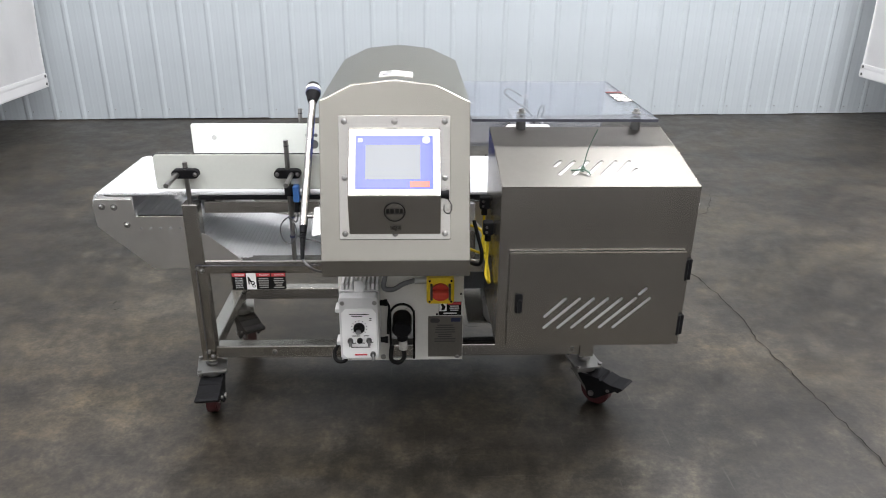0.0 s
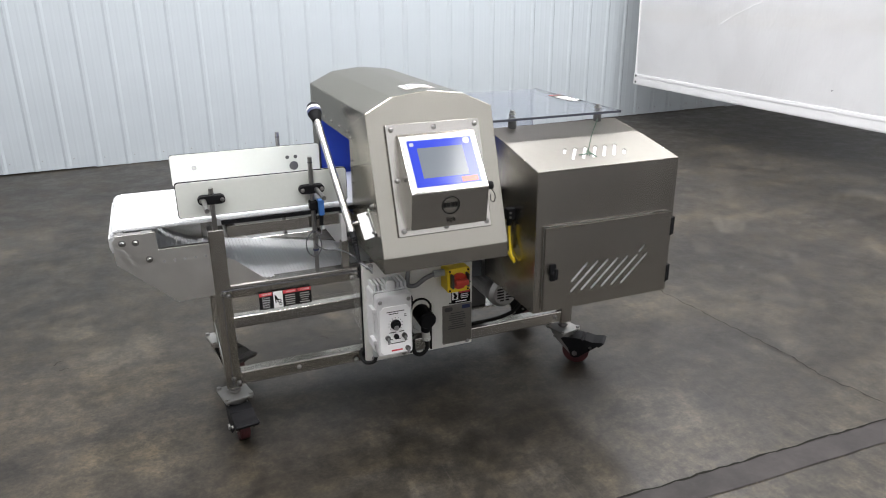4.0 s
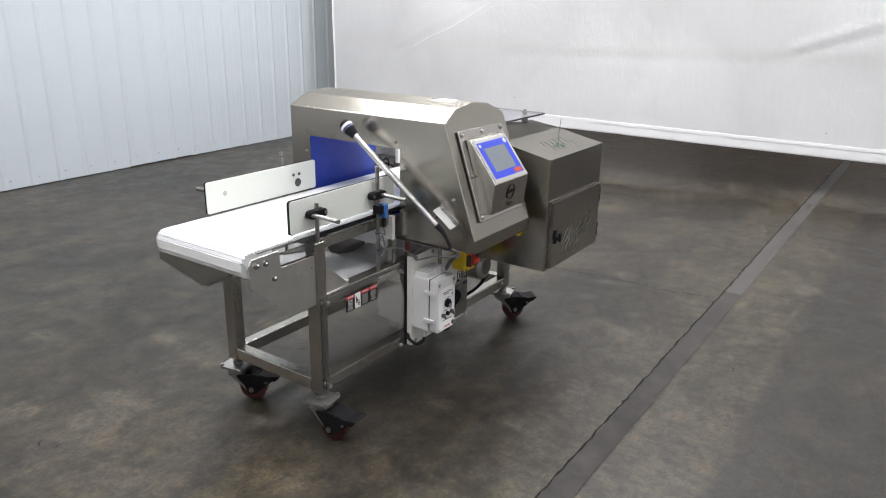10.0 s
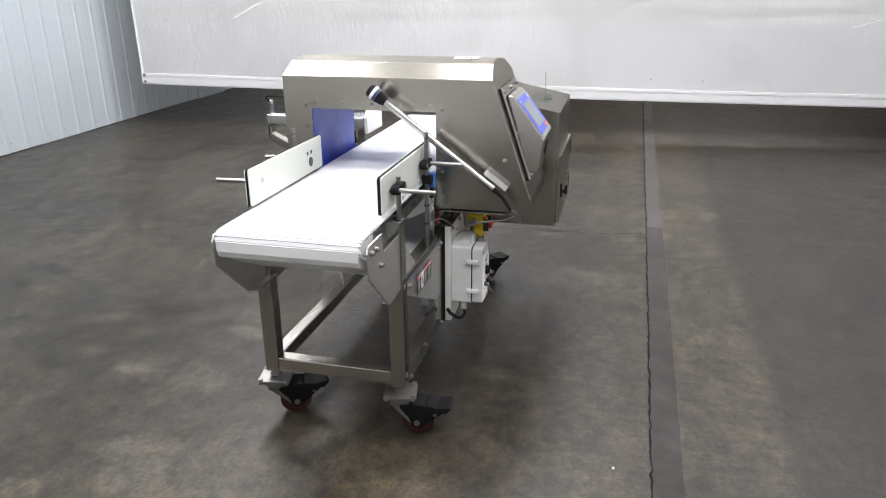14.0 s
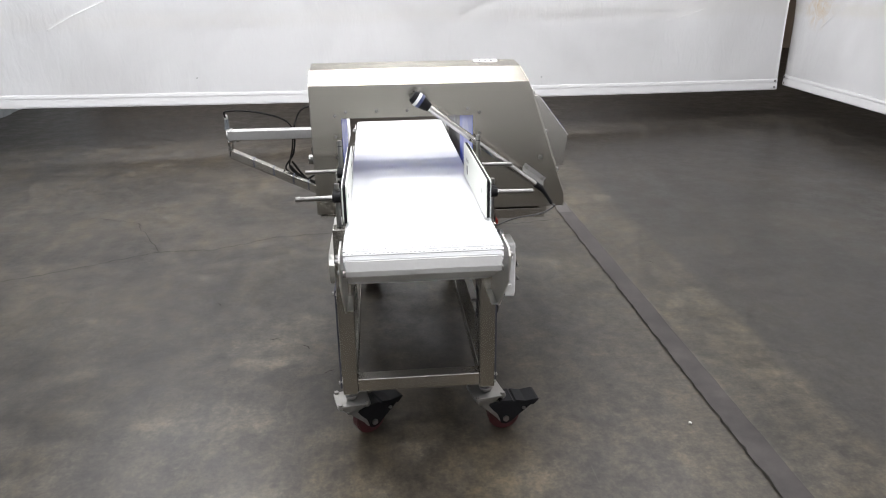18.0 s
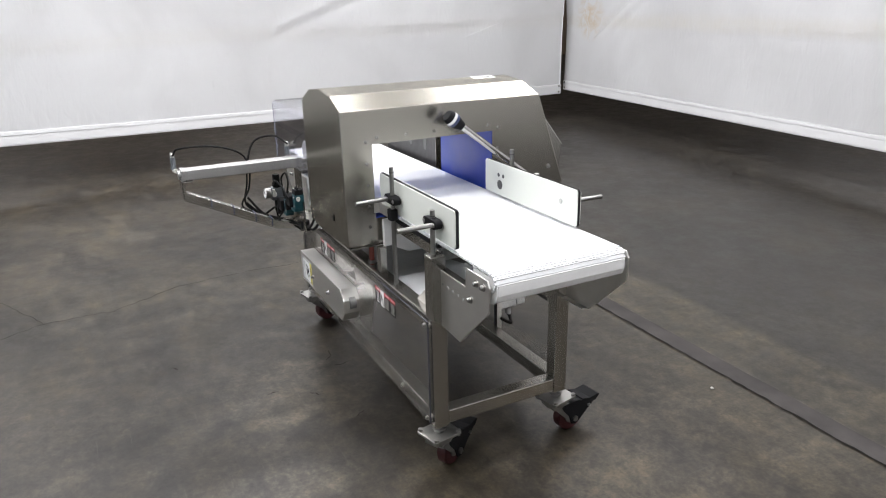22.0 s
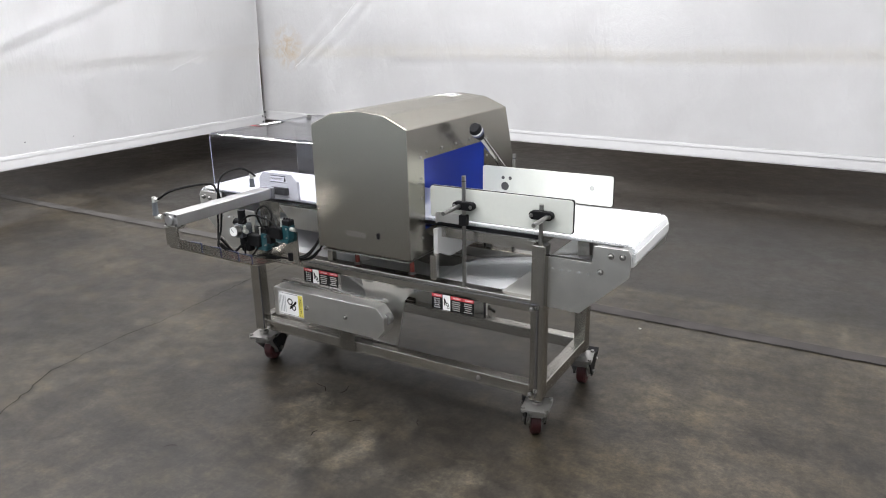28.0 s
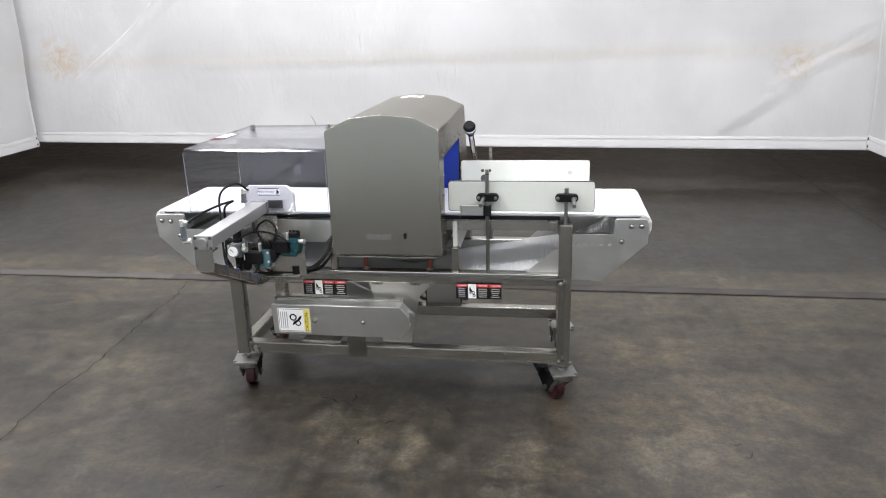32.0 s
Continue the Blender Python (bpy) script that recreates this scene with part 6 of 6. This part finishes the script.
part("yellow_band", prism_on(to, 0.112, 0.138, 0.003, 0.103, 0.0005, 0.0009), LABEL_YELLOW, cau)
words("CAUTION", 0.0185, lay(0.125, 0.046, 0.0010) @ Matrix.Rotation(radians(90), 4, "Z"), INK, cau, depth=0.0002)
for u0, u1, v0, v1 in ((0.003, 0.110, 0.101, 0.1025), (0.003, 0.110, 0.0035, 0.005), (0.003, 0.0045, 0.005, 0.101)):
    part("frame_line", prism_on(to, u0, u1, v0, v1, 0.0005, 0.0009), INK, cau)
for k in range(4):
    part("print_bar", prism_on(to, 0.010 + k * 0.009, 0.0135 + k * 0.009, 0.014, 0.090, 0.0005, 0.0009), GREY, cau)
pic = bmesh.new()
for cx, cy, r in ((0.066, 0.066, 0.016), (0.086, 0.040, 0.013)):
    for k in range(14):
        a0, a1 = 2 * math.pi * k / 14, 2 * math.pi * (k + 1) / 14
        pic.faces.new([pic.verts.new((cx + q * math.cos(a), cy + q * math.sin(a), 0.0011)) for q, a in ((r, a0), (r, a1), (r * 0.62, a1), (r * 0.62, a0))])
pic.faces.new([pic.verts.new((u, v, 0.0011)) for u, v in ((0.070, 0.034), (0.100, 0.060), (0.104, 0.074), (0.096, 0.072), (0.084, 0.058), (0.066, 0.046), (0.060, 0.030))])
for v in pic.verts:
    v.co = to(*v.co)
bmesh.ops.solidify(pic, geom=pic.faces[:], thickness=0.0002)
part("pictogram", pic, INK, cau)
# discharge chute plates round the drive
bm = bmesh.new()
prism(bm, [(-0.020, 0.536), (-0.292, 0.536), (-0.284, 0.515), (-0.238, 0.462), (-0.194, 0.252), (-0.070, 0.252), (-0.044, 0.450)], "y", 2.846, 2.850)
plate = part("drive_plate", bm, SATIN, cover, "tapered steel bearing plate with two slots")
for x in (-0.059, -0.222):
    part("slot", prism(bmesh.new(), rounded(x - 0.024, x + 0.024, 0.515, 0.530, 0.007), "y", 2.8497, 2.8504), DARK, plate)
    for dx in (-0.012, 0.012):
        bolt(plate, (x + dx, 2.8504, 0.5225), (0, 1, 0), 0.006, 0.006)
bm = bmesh.new()
prism(bm, [(-0.02, 0.536), (-0.30, 0.536), (-0.26, 0.400), (-0.06, 0.400)], "y", 2.430, 2.434)
part("drive_plate", bm, STEEL_V, cover)
part("drive_shaft", rod(bmesh.new(), (-0.14, 2.434, 0.44), (-0.14, 2.90, 0.44), 0.016, 16), CHROME, cover)

motor = thing("drive_motor", (0.21, 2.56, 0.245), "grey gear motor with a slotted fan cover", "motor")
MC = (0.222, 0.408)
bm = bmesh.new()
rod(bm, (MC[0], 2.345, MC[1]), (MC[0], 2.62, MC[1]), 0.058, 32)
for k in range(20):
    a = 2 * math.pi * k / 20
    c, s_ = math.cos(a), math.sin(a)
    box(bm, MC[0] + 0.058 * c - 0.002, MC[0] + 0.058 * c + 0.002, 2.39, 2.60, MC[1] + 0.058 * s_ - 0.004, MC[1] + 0.058 * s_ + 0.004)
part("motor_body", bm, GREY, motor)
bm = bmesh.new()
rod(bm, (MC[0], 2.310, MC[1]), (MC[0], 2.350, MC[1]), 0.063, 32)
rod(bm, (MC[0], 2.296, MC[1]), (MC[0], 2.310, MC[1]), 0.047, 32, r2=0.063)
fan = part("fan_cover", bm, ALLOY, motor)
for side in (-1, 1):
    for k in range(6):
        z = MC[1] - 0.032 + k * 0.0120
        part("vent_slot", box(bmesh.new(), *sorted((MC[0] + side * 0.004, MC[0] + side * (0.020 if k in (0, 5) else 0.033))), 2.2945, 2.2965, z, z + 0.006), BLACK, fan)
part("terminal_box", box(bmesh.new(), 0.078, 0.172, 2.40, 2.50, 0.452, 0.532, 0.006), SOOT, motor)
part("gear_case", box(bmesh.new(), -0.04, 0.215, 2.60, 2.70, 0.36, 0.485, 0.012), GREY, motor)
part("mount_plate", box(bmesh.new(), 0.12, 0.29, 2.52, 2.86, 0.245, 0.252), STEEL, motor)
part("mount_block", box(bmesh.new(), 0.185, 0.255, 2.54, 2.60, 0.252, 0.352, 0.003), DARK, motor)
part("motor_cable", hose(bmesh.new(), [(0.23, 2.45, 0.50), (0.30, 2.40, 0.48), (0.335, 2.36, 0.40), (0.32, 2.36, 0.31), (0.25, 2.37, 0.268), (0.12, 2.375, 0.258), (0.02, 2.372, 0.254)], 0.008), RUBBER, motor)

# ---- electrical panel, speed control and switch ----
board = thing("electrical_panel", (-0.13, 2.325, 0.208), "cream-white sheet metal electrical mounting panel", "panel")
bm = bmesh.new()
cut = [(-0.172, 0.215), (-0.172, 0.395)] + [(-0.130 + 0.042 * math.cos(radians(a)), 0.395 + 0.042 * math.sin(radians(a))) for a in range(165, 0, -15)] + [(-0.088, 0.395), (-0.088, 0.215)]
slotted(bm, [(-0.350, 0.208), (0.087, 0.208), (0.087, 0.612), (-0.350, 0.612)], [cut], lambda u, v, w: (u, 2.318 - w, v))
part("sheet", bm, PAINT, board)
part("black_gasket", box(bmesh.new(), -0.354, -0.347, 2.342, 2.352, 0.206, 0.614), RUBBER, board)
part("flange", box(bmesh.new(), -0.350, -0.348, 2.3205, 2.3415, 0.208, 0.612), PAINT, board)
part("gasket_trim", hose(bmesh.new(), [(u, 2.316, v) for u, v in cut], 0.0045, 2, 6), RUBBER, board)
for x in (-0.320, -0.20, 0.068):
    for z in (0.222, 0.600):
        part("standoff", rod(bmesh.new(), (x, 2.320, z), (x, 2.361, z), 0.008, 10), ZINC, board)
        bolt(board, (x, 2.317, z), (0, -1, 0), 0.007, 0.006)
for x, z in ((0.078, 0.475), (0.010, 0.420), (-0.006, 0.395), (0.076, 0.30)):
    part("hole", rod(bmesh.new(), (x, 2.3165, z), (x, 2.320, z), 0.004, 8), INK, board)
bm = prism(bmesh.new(), rounded(-0.038, 0.085, 0.222, 0.388, 0.003), "y", 2.3145, 2.318)
name_plate = part("nameplate", bm, PLATE, board, "grey etched metal nameplate")
to, lay = faced(-0.038, 2.3144, 0.222, -1)
bars(name_plate, 0.022, 0.100, 0.06, 0.135, 8, to, DARK, random.Random(2))
part("plate_emblem", prism(bmesh.new(), rounded(-0.030, 0.004, 0.362, 0.380, 0.008), "y", 2.3138, 2.3146), DARK, name_plate)
part("plate_emblem", prism(bmesh.new(), rounded(0.044, 0.078, 0.366, 0.382, 0.002), "y", 2.3138, 2.3146), NAVY, name_plate)
bm = box(bmesh.new(), 0.000, 0.080, 2.3155, 2.318, 0.392, 0.444)
small = part("danger_sticker", bm, INK, board, "small black and red danger sticker")
part("white_field", box(bmesh.new(), 0.002, 0.028, 2.3150, 2.3157, 0.408, 0.442), PAPER, small)
part("red_header", box(bmesh.new(), 0.032, 0.078, 2.3150, 2.3157, 0.434, 0.442), LABEL_RED, small)
to, lay = faced(0.0, 2.3155, 0.392, -1)
bars(small, 0.034, 0.076, 0.016, 0.040, 3, to, PAPER, random.Random(3))
bars(small, 0.006, 0.074, 0.003, 0.013, 1, to, PAPER, random.Random(4))
part("pictogram", prism(bmesh.new(), [(0.006, 0.436), (0.014, 0.438), (0.024, 0.426), (0.020, 0.412), (0.008, 0.412), (0.012, 0.424)], "y", 2.3146, 2.3152), INK, small)

drive = thing("speed_control", (-0.272, 2.25, 0.29), "white motor speed control box with black knobs", "control box")
bm = bmesh.new()
prism(bm, rounded(-0.340, -0.205, 0.288, 0.530, 0.010), "y", 2.238, 2.317, 0.002)
part("box_back", bm, WHITE, drive)
bm = bmesh.new()
prism(bm, rounded(-0.338, -0.207, 0.290, 0.528, 0.012), "y", 2.192, 2.234, 0.004)
lid = part("box_lid", bm, WHITE, drive)
part("seal", prism(bmesh.new(), rounded(-0.336, -0.209, 0.292, 0.526, 0.010), "y", 2.233, 2.239), RUBBER, drive)
bm = bmesh.new()
prism(bm, [(-0.318, 0.298), (-0.226, 0.298), (-0.214, 0.312), (-0.214, 0.470), (-0.228, 0.486), (-0.316, 0.486), (-0.330, 0.470), (-0.330, 0.312)], "y", 2.189, 2.1925)
face = part("face_plate", bm, PAPER, lid)
for k in range(9):
    x = -0.332 + k * 0.0145
    part("cooling_fin", box(bmesh.new(), x, x + 0.008, 2.245, 2.312, 0.528, 0.552), WHITE, drive)
part("top_lug", prism(bmesh.new(), rounded(-0.288, -0.258, 0.518, 0.566, 0.006), "y", 2.236, 2.246), WHITE, drive)
for z in (0.345, 0.470):
    for s_, x in ((-1, -0.340),):
        part("hinge_clip", box(bmesh.new(), x - 0.012, x + 0.002, 2.206, 2.256, z - 0.008, z + 0.008, 0.003), WHITE, drive)
for x in (-0.326, -0.219):
    bolt(lid, (x, 2.192, 0.506), (0, -1, 0), 0.0055, 0.004)
part("main_knob", rod(rod(bmesh.new(), (-0.272, 2.190, 0.415), (-0.272, 2.180, 0.415), 0.019, 20), (-0.272, 2.180, 0.415), (-0.272, 2.172, 0.415), 0.012, 16), BLACK, face)
part("knob_cap", rod(bmesh.new(), (-0.274, 2.173, 0.408), (-0.274, 2.168, 0.408), 0.009, 14), ALLOY, face)
for k in range(11):
    a = radians(-40 + k * 26)
    c, s_ = math.cos(a), math.sin(a)
    part("scale_tick", rod(bmesh.new(), (-0.272 + 0.023 * c, 2.1886, 0.415 + 0.023 * s_), (-0.272 + 0.028 * c, 2.1886, 0.415 + 0.028 * s_), 0.0009, 6), INK, face)
for x, z, lever in ((-0.303, 0.366, 1), (-0.271, 0.367, 0), (-0.240, 0.367, 1), (-0.228, 0.313, 1)):
    sw = part("switch", rod(bmesh.new(), (x, 2.190, z), (x, 2.180, z), 0.0095, 14), BLACK if not lever else DARK, face)
    if lever:
        part("lever", rod(bmesh.new(), (x, 2.182, z), (x + 0.001, 2.170, z - 0.013), 0.0050, 10), DARK, sw)
to, lay = faced(-0.330, 2.189, 0.298, -1)
for u0, u1, v in ((0.026, 0.092, 0.166), (0.034, 0.070, 0.158), (0.028, 0.094, 0.040), (0.034, 0.060, 0.084), (0.072, 0.090, 0.084), (0.028, 0.046, 0.056), (0.060, 0.076, 0.056), (0.090, 0.104, 0.058), (0.092, 0.100, 0.150), (0.092, 0.100, 0.143)):
    part("print_bar", prism_on(to, u0, u1, v, v + 0.0030, 0.0003, 0.0008), INK, face)
part("red_mark", prism_on(to, 0.040, 0.082, 0.009, 0.015, 0.0003, 0.0008), LABEL_RED, face)
part("gland", rod(bmesh.new(), (-0.325, 2.27, 0.288), (-0.325, 2.27, 0.258), 0.013, 12), GREY, drive)
part("cord", hose(bmesh.new(), [(-0.325, 2.27, 0.262), (-0.335, 2.265, 0.238), (-0.365, 2.28, 0.232), (-0.375, 2.31, 0.25), (-0.362, 2.33, 0.265)], 0.007), RUBBER, drive)

switch = thing("power_switch", (0.003, 2.28, 0.47), "yellow isolator switch with a red rotary handle", "switch")
bm = bmesh.new()
prism(bm, rounded(-0.044, 0.050, 0.470, 0.568, 0.012), "y", 2.250, 2.317, 0.004)
part("switch_box", bm, YELLOW, switch)
part("handle_ring", rod(bmesh.new(), (0.003, 2.250, 0.518), (0.003, 2.240, 0.518), 0.032, 24), SIGNAL_RED, switch)
part("handle", box(bmesh.new(), -0.024, 0.030, 2.212, 2.242, 0.508, 0.530, 0.005), SIGNAL_RED, switch)
for x in (-0.028, 0.034):
    part("handle_guard", box(bmesh.new(), x - 0.004, x + 0.004, 2.226, 2.252, 0.495, 0.548, 0.002), DARK, switch)
for x in (-0.034, 0.040):
    for z in (0.480, 0.558):
        part("corner_screw", rod(bmesh.new(), (x, 2.251, z), (x, 2.247, z), 0.004, 8), INK, switch)
part("gland", rod(bmesh.new(), (-0.044, 2.285, 0.545), (-0.085, 2.285, 0.545), 0.014, 14), GREY, switch)
part("feed_cable", hose(bmesh.new(), [(-0.08, 2.285, 0.545), (-0.12, 2.28, 0.535), (-0.16, 2.275, 0.515), (-0.19, 2.28, 0.52), (-0.185, 2.29, 0.56), (-0.17, 2.30, 0.62)], 0.009), CORD, switch)

plug = thing("power_plug", (-0.13, 2.27, 0.30), "black cable plug with a clear connector hanging below", "plug")
bm = bmesh.new()
rod(bm, (-0.130, 2.312, 0.385), (-0.130, 2.236, 0.380), 0.034, 24)
rod(bm, (-0.130, 2.236, 0.380), (-0.130, 2.228, 0.379), 0.034, 24, r2=0.028)
part("plug_body", bm, BLACK, plug)
part("plug_neck", rod(bmesh.new(), (-0.130, 2.255, 0.362), (-0.128, 2.262, 0.330), 0.020, 16), BLACK, plug)
part("connector", rod(rod(bmesh.new(), (-0.128, 2.262, 0.330), (-0.126, 2.264, 0.296), 0.015, 16), (-0.126, 2.264, 0.300), (-0.126, 2.264, 0.288), 0.017, 8, smooth=False), PALE, plug)
part("cable", hose(bmesh.new(), [(-0.126, 2.264, 0.29), (-0.124, 2.266, 0.25), (-0.145, 2.27, 0.226), (-0.170, 2.28, 0.235), (-0.168, 2.30, 0.28)], 0.008), RUBBER, plug)
for z in (0.468, 0.322):
    part("cord_gland", rod(rod(bmesh.new(), (-0.208, 2.268, z), (-0.186, 2.268, z), 0.010, 12), (-0.190, 2.268, z), (-0.180, 2.268, z), 0.0125, 8, smooth=False), BLACK, plug)
part("side_cable", hose(bmesh.new(), [(-0.182, 2.27, 0.47), (-0.174, 2.285, 0.44), (-0.178, 2.298, 0.38), (-0.180, 2.285, 0.335)], 0.0045), RUBBER, plug)

# ---- sensors and their cords ----
eye = thing("photo_sensor", (-0.495, 2.355, 0.82), "black and blue photo sensor clamped on the rod", "sensor")
part("clamp", box(bmesh.new(), -0.516, -0.490, 2.350, 2.386, 0.826, 0.858, 0.003), BLACK, eye)
part("sensor_body", box(bmesh.new(), -0.488, -0.468, 2.345, 2.375, 0.806, 0.862, 0.003), PALE_BLUE, eye)
part("reflector", rod(bmesh.new(), (-0.484, 2.372, 0.880), (-0.484, 2.380, 0.880), 0.017, 18), WHITE, eye)
part("plug", rod(bmesh.new(), (-0.478, 2.36, 0.806), (-0.480, 2.36, 0.768), 0.008, 12), BLACK, eye)
part("cord", hose(bmesh.new(), [(-0.480, 2.36, 0.770), (-0.484, 2.352, 0.735), (-0.51, 2.350, 0.752), (-0.538, 2.352, 0.72), (-0.535, 2.352, 0.675), (-0.508, 2.350, 0.656), (-0.486, 2.352, 0.69), (-0.496, 2.356, 0.735), (-0.505, 2.362, 0.70), (-0.47, 2.36, 0.672), (-0.42, 2.345, 0.668), (-0.37, 2.325, 0.64), (-0.335, 2.31, 0.606)], 0.0026), CORD, eye)
for z in (0.742, 0.672):
    part("cable_tie", rod(bmesh.new(), (-0.503, 2.372, z), (-0.503, 2.372, z + 0.006), 0.011, 12), NAVY, eye)
rear = thing("sensor_bracket", (-0.47, 2.875, 0.83), "small folded steel sensor bracket on the rear rod", "bracket")
part("bracket", box(bmesh.new(), -0.515, -0.425, 2.872, 2.876, 0.828, 0.868, 0.001), SATIN, rear)
part("bracket_side", box(bmesh.new(), -0.427, -0.423, 2.876, 2.896, 0.828, 0.868, 0.001), SATIN, rear)
part("clamp", box(bmesh.new(), -0.545, -0.515, 2.856, 2.884, 0.826, 0.866, 0.003), BLACK, rear)
cords = thing("sensor_connectors", (0.145, 2.20, 0.62), "black cable sockets with yellow cords on the cabinet side", "connector")
for y, z in ((2.258, 0.836), (2.122, 0.800)):
    s_ = part("socket", box(bmesh.new(), 0.128, 0.1605, y - 0.016, y + 0.016, z - 0.020, z + 0.022, 0.004), BLACK, cords)
    for dz in (-0.008, 0.008):
        part("socket_screw", rod(bmesh.new(), (0.138, y - 0.016, z + dz), (0.138, y - 0.021, z + dz), 0.004, 8), CHROME, s_)
    part("cord_nut", rod(bmesh.new(), (0.144, y, z - 0.020), (0.144, y, z - 0.042), 0.010, 12), BLACK, s_)
    part("cord", hose(bmesh.new(), [(0.144, y, z - 0.04), (0.143, y - 0.005, z - 0.09), (0.138, y - 0.03, z - 0.14), (0.142, y - 0.045, z - 0.155), (0.150, y - 0.03, z - 0.172), (0.150, y + 0.02, z - 0.15), (0.140, y + 0.06, z - 0.12), (0.10, y + 0.14, z - 0.13)], 0.0046), YELLOW, s_)
part("black_cord", hose(bmesh.new(), [(0.105, 2.19, 0.80), (0.118, 2.17, 0.75), (0.130, 2.15, 0.70), (0.125, 2.17, 0.655), (0.10, 2.24, 0.63), (0.09, 2.33, 0.60)], 0.006), RUBBER, cords)
